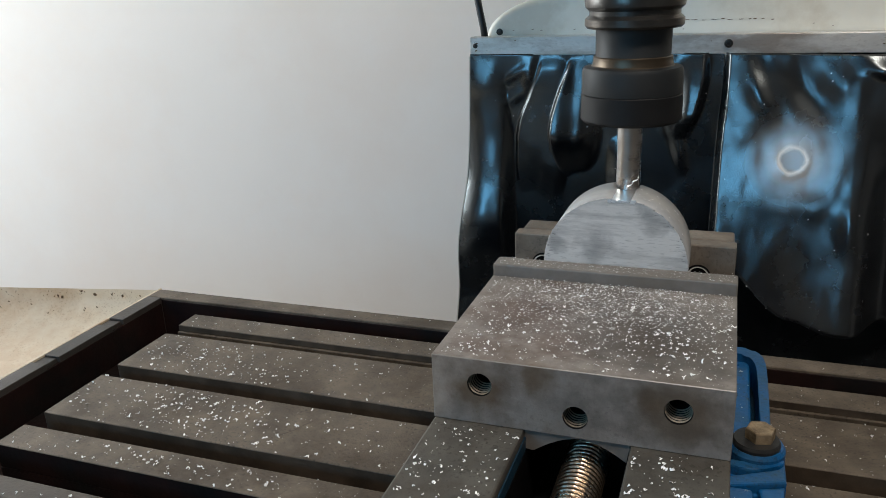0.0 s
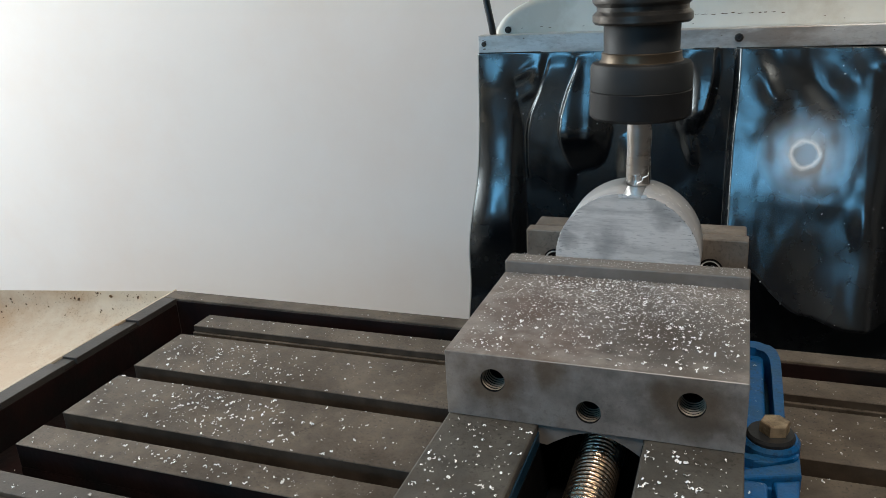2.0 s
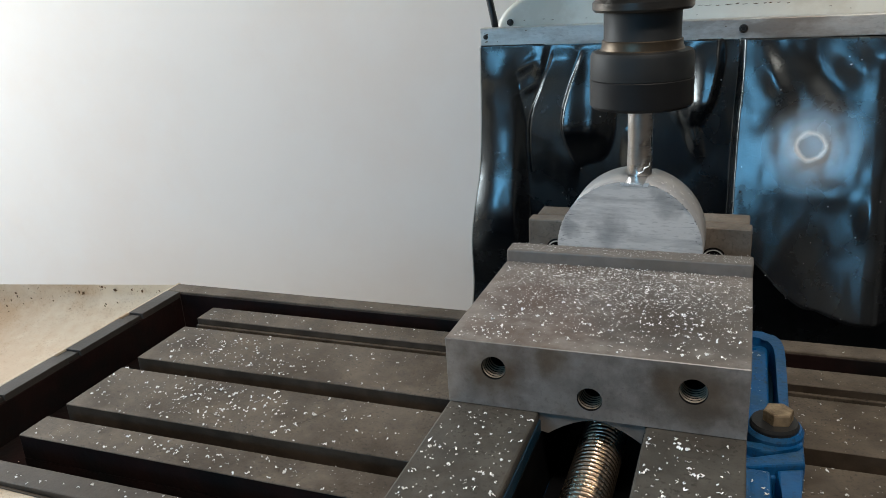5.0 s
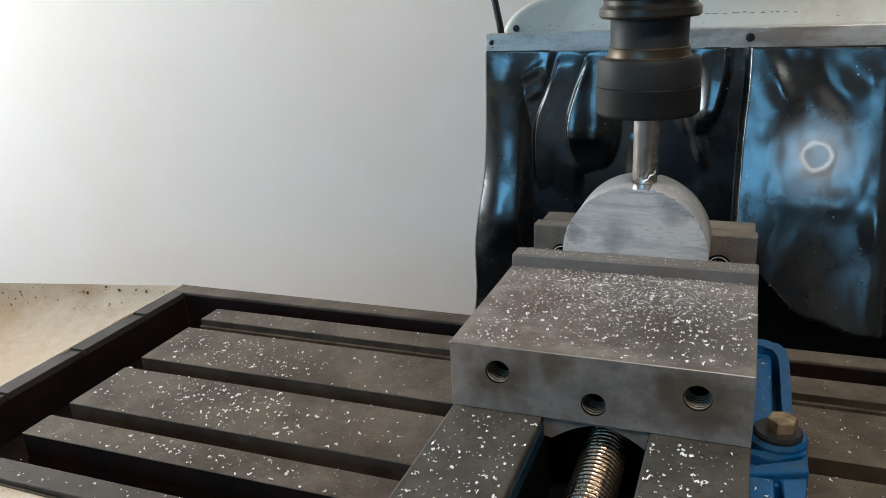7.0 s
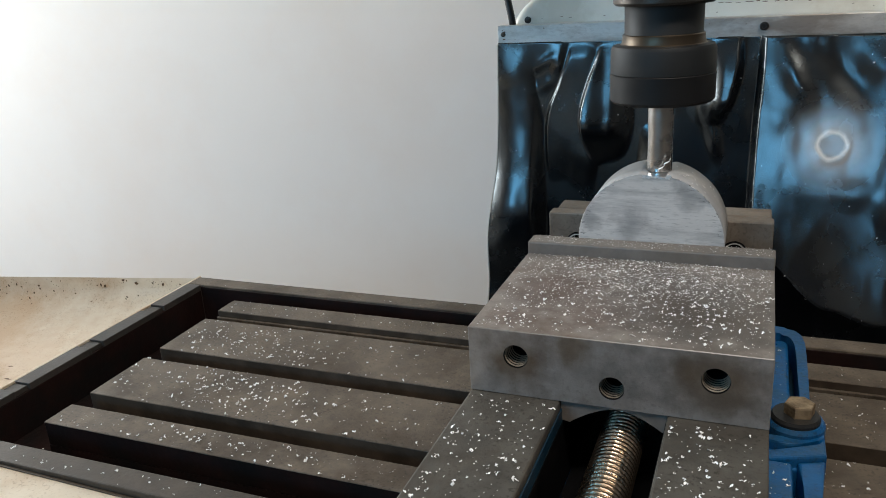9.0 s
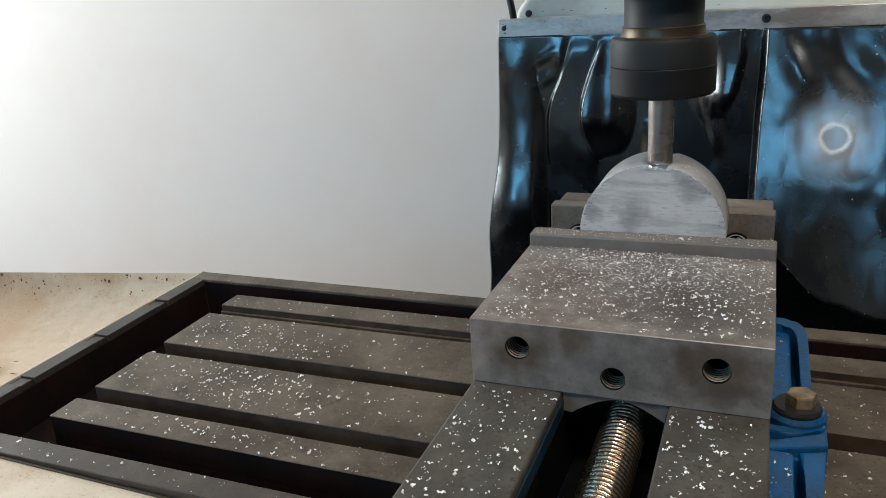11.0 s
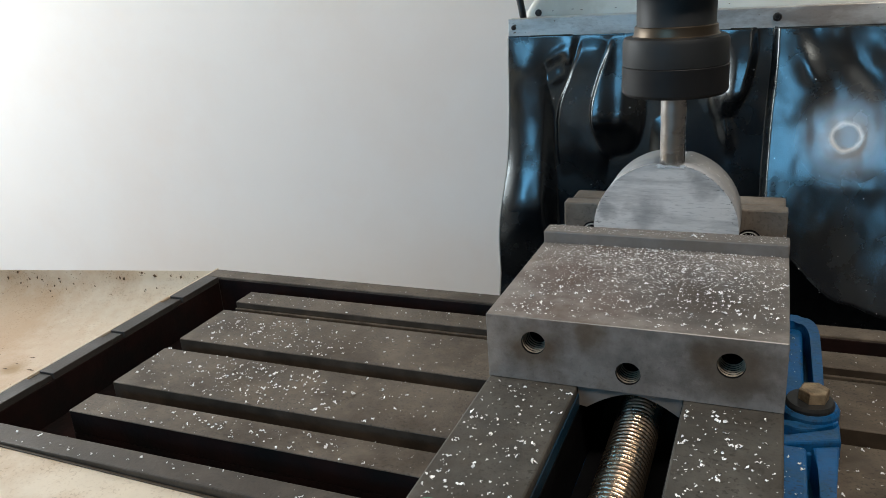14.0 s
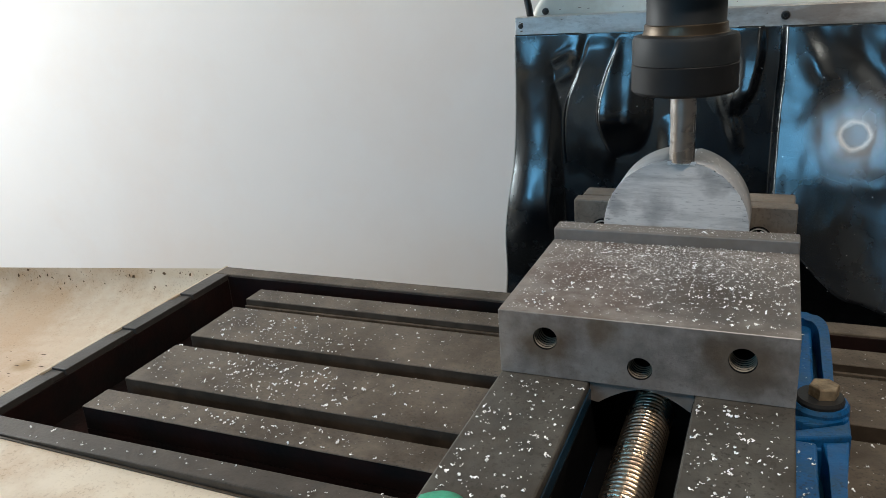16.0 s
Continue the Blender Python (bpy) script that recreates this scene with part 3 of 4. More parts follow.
burr = bmesh.new()
brng = random.Random(11)
for i in range(26):
    bx, bs = 0.0785 + brng.uniform(-0.0075, 0.0075), brng.uniform(0.0006, 0.0018)
    bz = CUT + brng.uniform(-0.0010, 0.0002)
    burr.faces.new([burr.verts.new(p) for p in ((bx - bs, CY0 - 0.0001, bz), (bx + bs, CY0 - 0.0002, bz - 0.0003), (bx + bs * 0.8, CY0 - 0.0007, bz + bs * 0.8), (bx - bs * 0.7, CY0 - 0.0004, bz + bs * 0.6))])
part("burr", burr, M_CHIP, piece, "bright torn burr along the cut")
edge_burr = bmesh.new()
for i in range(90):
    t = radians(brng.uniform(2, 178))
    if abs(CX + CR * math.cos(t) - 0.0785) < 0.009 and t < radians(100):
        continue
    span, dr, out = brng.uniform(0.004, 0.024), brng.uniform(0.00010, 0.00036), brng.uniform(0.0001, 0.0004)
    ring = [(t - span, CR - dr * 0.4), (t + span, CR - dr), (t + span * 0.7, CR + dr * 0.5), (t - span * 0.8, CR + dr * 0.7)]
    edge_burr.faces.new([edge_burr.verts.new((CX + r * math.cos(a), CY0 + 0.0002 - out * (r < CR), CZ + r * math.sin(a))) for a, r in ring]).material_index = i % 5 == 0
tagged(part("edge_burr", edge_burr, [M_ALU, M_HOLDER], piece, "ragged sawn edge"), "ragged sawn edge", kind="stuff")
nicks = bmesh.new()
for i in range(34):
    t = radians(brng.uniform(120, 176) if i % 3 else brng.uniform(8, 60))
    nx, nz = CX + (CR - brng.uniform(0.0006, 0.0030)) * math.cos(t), CZ + (CR - 0.0015) * math.sin(t)
    ln, th = brng.uniform(0.0008, 0.0040), brng.uniform(0.00008, 0.00022)
    sgn = 1 if t > math.pi / 2 else -1
    nicks.faces.new([nicks.verts.new(p) for p in ((nx, CY0 + 0.0002, nz - th), (nx + sgn * ln, CY0 + 0.0002, nz - th * 0.2 + ln * 0.10), (nx + sgn * ln * 0.6, CY0 + 0.0002, nz + th * 0.5 + ln * 0.06), (nx, CY0 + 0.0002, nz + th))])
tagged(part("saw_nicks", nicks, M_SMUDGE, piece), "dark saw nicks near the edge", kind="stuff")
loose = bmesh.new()
prev = None
for i in range(15):
    a, u = i * 1.1, i / 14
    c = Vector((0.0085 * u + 0.0009 * math.cos(a), -0.0005 + 0.0009 * math.sin(a), 0.0085 * u + 0.0004))
    pair = (loose.verts.new(c), loose.verts.new(c + Vector((0.0005, 0.0003, 0.0011))))
    if prev:
        loose.faces.new((prev[0], pair[0], pair[1], prev[1]))
    prev = pair
loose_chip = tagged(part("loose_chip", loose, M_CHIP), "thin curled aluminium chip beside the cutter's tip", "metal chip")

# ---- the spindle with its cutter ----
AX, AY = 0.0785, 0.168
head = thing("spindle_head", "dark steel spindle nose of the milling machine", "spindle")
auto_smooth(part("spindle_nose", lathe([(0, 0.303), (0.0235, 0.303), (0.0235, 0.312), (0.044, 0.313), (0.044, 0.40), (0.05, 0.42), (0.05, 0.62), (0, 0.62)], 64, cx=AX, cy=AY), M_OXIDE, head, smooth=True))
holder = thing("tool_holder", "black steel collet chuck gripping a bright end mill", "tool holder", at=(AX, AY, 0))
auto_smooth(part("holder_flange", lathe([(0.0225, 0.2735), (0.0285, 0.2735), (0.0300, 0.2750), (0.0300, 0.2790), (0.0275, 0.2812), (0.0275, 0.2838), (0.0300, 0.2862),
                                         (0.0305, 0.2925), (0.0295, 0.2945), (0.0235, 0.2945), (0.0235, 0.3025), (0.0, 0.3025)], 64), M_HOLDER, holder, smooth=True))
auto_smooth(part("neck", lathe([(0.0232, 0.2735), (0.0230, 0.2570), (0.0238, 0.2555), (0.0238, 0.2525)], 64), M_OXIDE, holder, smooth=True))
auto_smooth(part("collar", lathe([(0.0236, 0.2568), (0.0243, 0.2562), (0.0243, 0.2540), (0.0250, 0.2512), (0.0262, 0.2502)], 64), M_BRONZE, holder, "brassy worn collar", smooth=True))


def nut():
    return lathe([(0.0309, 0.2338), (0.0315, 0.2332), (0.0315, 0.2180), (0.0300, 0.2162), (0.0120, 0.2160), (0.0110, 0.2180), (0.0, 0.2180)], 72)


auto_smooth(part("nut_collar", lathe([(0.0255, 0.2507), (0.0300, 0.2500), (0.0312, 0.2475), (0.0312, 0.2340), (0.0300, 0.2337)], 72), M_OXIDE, holder, "dark grey upper nut", smooth=True))
auto_smooth(part("clamping_nut", nut(), M_NUT, holder, "black collet nut", smooth=True))


def end_mill():
    """A bright shank with two helical flutes near its tip."""
    bm = bmesh.new()
    steps, rings = 32, []
    z0, z1 = CUT + 0.0003, 0.2178
    for i in range(41):
        z = z0 + (z1 - z0) * i / 40
        ring = []
        for s in range(steps):
            t = 2 * math.pi * s / steps
            r = 0.0078
            if z < z0 + 0.030:
                ph = (t * 2 - (z - z0) * 160) % (2 * math.pi) / (2 * math.pi)
                fade = min(1, (z0 + 0.030 - z) / 0.006)
                r -= 0.0002 * fade * max(0, math.sin(ph * math.pi)) ** 2
            ring.append(bm.verts.new((r * math.cos(t), r * math.sin(t), z)))
        rings.append(ring)
    for a, b in zip(rings, rings[1:]):
        for s in range(steps):
            bm.faces.new((a[s], a[(s + 1) % steps], b[(s + 1) % steps], b[s]))
    bm.faces.new(rings[0][::-1])
    bm.faces.new(rings[-1])
    return bm


auto_smooth(part("end_mill", end_mill(), M_TOOL, holder, "bright steel end mill", smooth=True), 60)

# ---- the curtain behind, its strip and the column ----
RY = 0.600


def smooth_step(a, b, v):
    t = max(0.0, min(1.0, (v - a) / (b - a)))
    return t * t * (3 - 2 * t)


def crease(x, z, xa, za, xb, zb, w, amp):
    """A fold along the line from a to b, rising to its middle and dying out at the ends."""
    dx, dz = xb - xa, zb - za
    k = ((x - xa) * dx + (z - za) * dz) / (dx * dx + dz * dz)
    if k < -0.4 or k > 1.4:
        return 0.0
    d = math.hypot(x - xa - k * dx, z - za - k * dz)
    end = smooth_step(-0.35, 0.4, k) * (1 - smooth_step(0.5, 1.38, k))
    return amp * end * math.exp(-(d / w) ** 2)


def swell(x, z, xa, za, xb, zb, wl, wr, amp):
    """A fold that grows from a down to b, with a broad left flank and a steeper right one, then dies away."""
    k = (za - z) / (za - zb)
    if k < 0.0 or k > 1.6:
        return 0.0
    d = x - (xa + (xb - xa) * min(k, 1.3))
    grow = k * smooth_step(0.0, 0.35, k) if k < 0.85 else 0.85 + 0.10 * math.sin((k - 0.85) * 5)
    return amp * grow * (1 - smooth_step(0.95, 1.6, k)) * math.exp(-(d / (wl if d < 0 else wr)) ** 2)


def pouch(x, z, left, right, wl, wr, top, bottom, rounding, base, drop, tilt):
    """A bag of slack between two edges given as (height, x) pairs: it grows downwards and is rounded off below."""
    xl, xr = (float(np.interp((z - 0.014, z, z + 0.014), [p[0] for p in side], [p[1] for p in side]).mean()) for side in (left, right))
    if not xl < x < xr or z > top or z < bottom:
        return 0.0
    sides = smooth_step(xl, xl + wl, x) * (1 - smooth_step(xr - wr, xr, x))
    down = top - z
    return sides * (base * smooth_step(0, 0.02, down) + drop * down + tilt * (x - xl)) * smooth_step(bottom, bottom + rounding, z)


def hollow(x, z, xc, zc, lean, across, along, depth):
    """A leaning oval dent."""
    dx, dz = x - xc, z - zc
    c, s = math.cos(lean), math.sin(lean)
    u, v = (dx * c + dz * s) / across, (-dx * s + dz * c) / along
    return -depth * math.exp(-u * u - v * v)


def drape(x, z):
    h = 0.0
    # folds at the left
    u, d = min(0.052, x + 0.165 + 0.10 * max(0.0, 0.06 - z) - 0.008 * math.sin(z * 22)), max(0.0, 0.17 - z)
    h += (0.42 * u - 8.4 * u * u + 0.05 * d + 0.82 * d * d) * (1 - smooth_step(-0.124, -0.104, x)) * smooth_step(-0.10, 0.03, z) * smooth_step(0.2165, 0.17, z)
    h += swell(x, z, -0.088, 0.224, -0.090, 0.190, 0.010, 0.007, 0.005)
    h += crease(x, z, -0.095, 0.200, -0.118, 0.186, 0.005, 0.0018)
    h += crease(x, z, -0.090, 0.176, -0.122, 0.158, 0.007, 0.0018)
    h += pouch(x, z, ((0.02, -0.104), (0.075, -0.1105), (0.13, -0.109), (0.177, -0.088), (0.216, -0.076)), ((0.0, -0.04), (0.216, -0.03)),
               0.006, 0.022, 0.2165, 0.010, 0.08, 0.003, 0.022, 0.0)
    h += pouch(x, z, ((0.07, -0.048), (0.0995, -0.064), (0.126, -0.068), (0.16, -0.061), (0.2, -0.0456), (0.216, -0.042)), ((0.07, 0.0), (0.216, 0.010)),
               0.006, 0.034, 0.2165, 0.066, 0.060, 0.001, 0.18, 0.05)
    h += swell(x, z, 0.018, 0.135, 0.020, 0.075, 0.014, 0.010, 0.012)
    # the loop of slack beside the spindle
    h += pouch(x, z, ((0.1, 0.060), (0.216, 0.072)), ((0.118, 0.094), (0.1365, 0.1060), (0.165, 0.1145), (0.205, 0.1185), (0.216, 0.115)),
               0.030, 0.009, 0.2165, 0.118, 0.034, 0.002, 0.23, 0.12)
    h += swell(x, z, 0.076, 0.160, 0.088, 0.105, 0.009, 0.005, 0.006)
    # the broad bulging panel with its rounded lower lip
    edge = 0.1345 - 0.003 * smooth_step(0.19, 0.10, z) + 0.014 * smooth_step(0.0, -0.06, z)
    lip = -0.064 + 0.052 * smooth_step(0.215, 0.135, x) - 0.010 * smooth_step(0.215, 0.26, x) + 0.030 * smooth_step(0.29, 0.42, x)
    deep = max(0.0, 0.225 - z)
    u = max(0.0, min(0.130, x - 0.134))
    body = 0.008 + 0.140 * deep + 0.36 * deep * deep + 0.22 * u - 0.52 * u * u
    body *= 1 - 0.55 * smooth_step(0.272, 0.312, x) * smooth_step(0.17, 0.08, z)
    h += body * smooth_step(edge - 0.005, edge + 0.002, x) * smooth_step(lip - 0.016, lip + 0.008, z)
    # dents and folds under the strip
    h += swell(x, z, 0.146, 0.226, 0.170, 0.170, 0.012, 0.010, 0.004)
    h += hollow(x, z, 0.2160, 0.1810, 0.60, 0.020, 0.032, 0.0078)
    h += swell(x, z, 0.268, 0.224, 0.285, 0.200, 0.016, 0.016, 0.010)
    # ledges across the panel
    h += 0.0018 * math.exp(-((x - 0.222) / 0.040) ** 2 - ((z - 0.060) / 0.014) ** 2)
    h += 0.0040 * math.exp(-((x - 0.266) / 0.012) ** 2 - ((z - 0.045) / 0.030) ** 2)
    h += 0.0012 * math.exp(-((x - 0.200) / 0.030) ** 2 - ((z - 0.097) / 0.021) ** 2)
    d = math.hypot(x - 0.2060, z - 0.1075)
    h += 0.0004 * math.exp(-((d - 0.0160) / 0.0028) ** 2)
    h += 0.0042 * noise.noise(Vector((x * 11, z * 9, 1.3))) + 0.0012 * noise.noise(Vector((x * 34, z * 22, 4.1))) + 0.00045 * noise.noise(Vector((x * 80, z * 38, 7.7)))
    h += 0.018 * smooth_step(-0.10, -0.30, z) * (0.5 + 0.5 * math.sin(x * 24))
    return max(0.0, h * (0.85 + 0.15 * smooth_step(0.2165, 0.180, z))) + 0.003


def hem_x(z):
    return -0.1640 - 0.0035 * smooth_step(0.21, 0.06, z) - 0.023 * smooth_step(0.10, -0.14, z) - 0.03 * smooth_step(-0.1, -0.4, z)


def hem_mesh():
    pts = [(hem_x(z) - 0.0004, RY - drape(hem_x(z), z) + 0.0006, z) for z in [0.2140 - 0.012 * i for i in range(50)]]
    return tube(pts, 0.0011, 8)


def curtain_mesh():
    bm = bmesh.new()
    nx, nz = 400, 270
    grid = []
    for j in range(nz + 1):
        z = 0.2165 - (0.2165 + 0.42) * j / nz
        row = []
        left = hem_x(z)
        for i in range(nx + 1):
            u = i / nx
            x = left + (0.31 - left) * u / 0.86 if u < 0.86 else 0.31 + 0.31 * (u - 0.86) / 0.14
            row.append(bm.verts.new((x, RY - drape(x, z), z)))
        grid.append(row)
    for a, b in zip(grid, grid[1:]):
        for i in range(nx):
            bm.faces.new((a[i], b[i], b[i + 1], a[i + 1]))
    return bm


curtain = thing("way_cover", "creased glossy black vinyl way cover hanging from a metal strip", "curtain")
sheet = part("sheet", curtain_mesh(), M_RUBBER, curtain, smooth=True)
part("hem", hem_mesh(), M_HEM, sheet, "pale cut edge", smooth=True)
stud = lathe([(0, 0.0), (0.0052, 0.0), (0.0050, 0.003), (0.003, 0.0046), (0, 0.0050)], 20)
bmesh.ops.transform(stud, matrix=Matrix.Translation((-0.1705, RY - 0.006, 0.040)) @ Matrix.Rotation(radians(-60), 4, "Y"), verts=stud.verts)
part("stud", stud, M_CABLE, sheet, "black stud on the edge", smooth=True)
solid = sheet.modifiers.new("thickness", "SOLIDIFY")
solid.thickness, solid.offset = 0.0018, -1

strip = thing("clamping_strip", "scuffed aluminium clamping strip with screws above the vinyl cover", "metal strip")
part("strip", box(-0.1640, 0.62, RY - 0.0045, RY + 0.0005, 0.2150, 0.2362, 0.0008), M_STRIP, strip)
part("strip_top", box(-0.1640, 0.62, RY + 0.0008, RY + 0.018, 0.2340, 0.2362, 0.0004), M_STRIP, strip)
for sx in (-0.157, 0.1328, 0.40):
    b = lathe([(0, 0.0), (0.0046, 0.0), (0.0046, 0.002), (0.0038, 0.0036), (0.0022, 0.0038), (0.0020, 0.0020), (0, 0.0020)] if sx > 0 else
              [(0, 0.0), (0.0030, 0.0), (0.0028, 0.0012), (0.0016, 0.0018), (0, 0.0018)], 24)
    bmesh.ops.transform(b, matrix=Matrix.Translation((sx, RY - 0.0046, 0.2262)) @ Matrix.Rotation(radians(90), 4, "X"), verts=b.verts)
    part("screw", b, M_SCREWHEAD, strip, smooth=False)

column = thing("machine_column", "pale cream-painted milling machine column cover", "machine column")
side = []
for i in range(13):
    t = math.pi / 2 * i / 12
    side.append((-0.050 - 0.102 * math.cos(t), 0.230 + 0.052 * math.sin(t)))
cov = bmesh.new()
outline = [(0.66, 0.218), (-0.152, 0.218)] + side + [(-0.045, 0.34), (-0.040, 0.62), (0.66, 0.62)]
fr = [cov.verts.new((x, RY + 0.020, z)) for x, z in outline]
bk = [cov.verts.new((x, RY + 0.35, z)) for x, z in outline]
face = cov.faces.new(fr)
cov.faces.new(bk[::-1])
for i in range(len(fr)):
    cov.faces.new((fr[i], bk[i], bk[(i + 1) % len(fr)], fr[(i + 1) % len(fr)]))
bmesh.ops.recalc_face_normals(cov, faces=cov.faces)
bmesh.ops.bevel(cov, geom=list(face.edges), offset=0.008, segments=4, affect="EDGES", profile=0.5)
auto_smooth(part("cover", cov, M_COLUMN, column, smooth=True))
part("column_body", box(-0.12, 0.66, RY + 0.06, RY + 0.60, FLOOR_Z, 0.2178, 0.004), M_OXIDE, column, "dark lower casting")

rivet = lathe([(0, 0.0), (0.0042, 0.0), (0.0036, 0.0022), (0, 0.0030)], 16)
bmesh.ops.transform(rivet, matrix=Matrix.Translation((-0.1330, RY + 0.0198, 0.2405)) @ Matrix.Rotation(radians(90), 4, "X"), verts=rivet.verts)
part("rivet", rivet, M_SCREWHEAD, column, "dark rivet")
part("head_housing", box(-0.06, 0.22, 0.05, RY + 0.30, 0.6205, 1.05, 0.01), M_COLUMN, column, "pale spindle head housing")
pedestal = thing("machine_pedestal", "dark cast-iron machine pedestal under the table", "machine base")
part("saddle", box(-0.25, 0.45, -0.02, 0.27, -0.24, -0.1002, 0.004), M_OXIDE, pedestal)
part("foot", box(-0.35, 0.55, -0.10, 0.64, FLOOR_Z, -0.2402, 0.006), M_OXIDE, pedestal)

cable = tagged(part("cable", tube([(-0.149, 0.612, 0.231), (-0.151, 0.612, 0.245), (-0.1575, 0.614, 0.275), (-0.166, 0.618, 0.32), (-0.18, 0.63, 0.40), (-0.19, 0.66, 0.62)], 0.0042), M_CABLE, smooth=True),
               "black cable running up beside the column", "cable")

# ---- swarf ----


def curl(bm, x, y, z, size, rng):
    """One bent sliver of swarf lying at a place."""
    turn, bend, w = rng.uniform(0, 6.28), rng.choice((-1, 1)) * rng.uniform(0.6, 5.6), min(0.0014, size * rng.uniform(0.20, 0.44))
    tilt = rng.uniform(-0.6, 0.6)
    k = 6
    ang, px, py = turn, 0.0, 0.0
    rows = []
    for i in range(k + 1):
        nx, ny = -math.sin(ang), math.cos(ang)
        half = w / 2 * (0.45 + 0.55 * math.sin(math.pi * (i + 0.6) / (k + 1.2)))
        lift = 0.0002 + abs(math.sin(i * 0.9 + turn)) * size * 0.26
        a = bm.verts.new((x + px + nx * half, y + py + ny * half, z + lift + max(0, tilt) * w))
        b = bm.verts.new((x + px - nx * half, y + py - ny * half, z + lift + max(0, -tilt) * w))
        rows.append((a, b))
        px += math.cos(ang) * size / k
        py += math.sin(ang) * size / k
        ang += bend / k
    for (a, b), (c, d) in zip(rows, rows[1:]):
        bm.faces.new((a, b, d, c)).material_index = 1 if size < 0.0013 else 0


def scatter(bm, n, area_fn, z, lo, hi, rng):
    for _ in range(n):
        x, y = area_fn(rng)
        s = 1.08 * (lo + (hi - lo) * rng.random() ** 2.4)
        curl(bm, x, y, z, s, rng)


def cluster(cx, cy, sx, sy, x0, x1, y0, y1):
    def pick(rng):
        while True:
            x, y = rng.gauss(cx, sx), rng.gauss(cy, sy)
            if x0 < x < x1 and y0 < y < y1:
                return x, y
    return pick


def even(x0, x1, y0, y1):
    return lambda rng: (rng.uniform(x0, x1), rng.uniform(y0, y1))


SWARF = []


def swarf(name, label, fill):
    rng = random.Random(len(SWARF) + 7)
    bm = bmesh.new()
    fill(bm, rng)
    ob = tagged(part(name, bm, [M_CHIP, M_DUST]), label, "swarf", kind="stuff")
    SWARF.append(ob)
    return ob


def on_jaw(bm, rng):
    scatter(bm, 2300, cluster(0.088, 0.090, 0.048, 0.030, 0.004, 0.148, 0.002, 0.117), ZT, 0.0004, 0.0017, rng)
    scatter(bm, 1500, cluster(0.085, 0.108, 0.045, 0.016, 0.004, 0.148, 0.06, 0.117), ZT, 0.0004, 0.0016, rng)
    scatter(bm, 60, cluster(0.02, 0.02, 0.016, 0.014, 0.004, 0.148, 0.003, 0.1), ZT, 0.0012, 0.0034, rng)
    scatter(bm, 900, even(0.004, 0.148, 0.003, 0.116), ZT, 0.0003, 0.0009, rng)
    scatter(bm, 420, cluster(0.085, 0.075, 0.050, 0.035, 0.004, 0.148, 0.002, 0.117), ZT, 0.0008, 0.0028, rng)
    scatter(bm, 520, even(0.004, 0.148, 0.003, 0.116), ZT, 0.0004, 0.0018, rng)
    scatter(bm, 60, cluster(0.115, 0.03, 0.03, 0.02, 0.01, 0.148, 0.003, 0.1), ZT, 0.0018, 0.0042, rng)
    scatter(bm, 700, even(0.002, 0.148, 0.1182, 0.1322), ZJ, 0.0003, 0.0013, rng)


def on_bed(bm, rng):
    scatter(bm, 290, even(0.003, 0.047, -0.17, -0.003), ZB, 0.0008, 0.0036, rng)
    scatter(bm, 280, even(0.105, 0.148, -0.17, -0.003), ZB, 0.0008, 0.0036, rng)
    scatter(bm, 45, even(0.152, 0.164, -0.05, 0.055), 0.0332, 0.001, 0.003, rng)
    scatter(bm, 16, even(0.152, 0.165, 0.12, 0.225), 0.0252, 0.001, 0.003, rng)


def on_table(bm, rng):
    scatter(bm, 250, cluster(-0.27, 0.165, 0.055, 0.02, -0.344, -0.02, 0.138, 0.201), 0.0, 0.001, 0.0042, rng)
    scatter(bm, 40, even(-0.34, -0.005, 0.138, 0.201), 0.0, 0.001, 0.0035, rng)
    for y0, y1 in BARS:
        scatter(bm, 130, even(-0.34, -0.005, y0 + 0.001, y1 - 0.001), 0.0, 0.0004, 0.0011, rng)
        scatter(bm, 60, even(0.186, 0.40, y0 + 0.001, y1 - 0.001), 0.0, 0.0004, 0.0011, rng)
    scatter(bm, 260, cluster(-0.235, 0.085, 0.055, 0.02, -0.344, -0.02, 0.056, 0.117), 0.0, 0.001, 0.0046, rng)
    scatter(bm, 90, even(-0.34, -0.01, 0.056, 0.117), 0.0, 0.0013, 0.0042, rng)
    scatter(bm, 100, cluster(-0.20, 0.022, 0.06, 0.009, -0.344, -0.02, 0.011, 0.036), 0.0, 0.001, 0.0042, rng)
    scatter(bm, 45, even(-0.34, -0.02, 0.223, 0.247), 0.0, 0.001, 0.003, rng)
    scatter(bm, 60, even(-0.36, -0.02, -0.037, -0.020), 0.0, 0.001, 0.0042, rng)
    scatter(bm, 20, even(-0.42, -0.02, 0.278, 0.295), 0.0, 0.0008, 0.002, rng)
    scatter(bm, 22, even(-0.40, -0.345, 0.0, 0.24), -0.040, 0.001, 0.0035, rng)
    scatter(bm, 190, even(0.182, 0.42, 0.138, 0.201), 0.0, 0.001, 0.0035, rng)
    scatter(bm, 210, even(0.182, 0.42, 0.056, 0.117), 0.0, 0.001, 0.0038, rng)
    scatter(bm, 14, even(0.186, 0.42, 0.223, 0.247), 0.0, 0.0008, 0.0022, rng)
    scatter(bm, 14, even(0.186, 0.42, 0.278, 0.295), 0.0, 0.0008, 0.0022, rng)


def on_cover(bm, rng):
    for _ in range(45):
        x, z = rng.uniform(-0.15, 0.30), rng.uniform(-0.09, 0.20)
        curl_flat(bm, x, RY - drape(x, z) - 0.0007, z, 0.0004 + 0.0010 * rng.random() ** 2, rng)


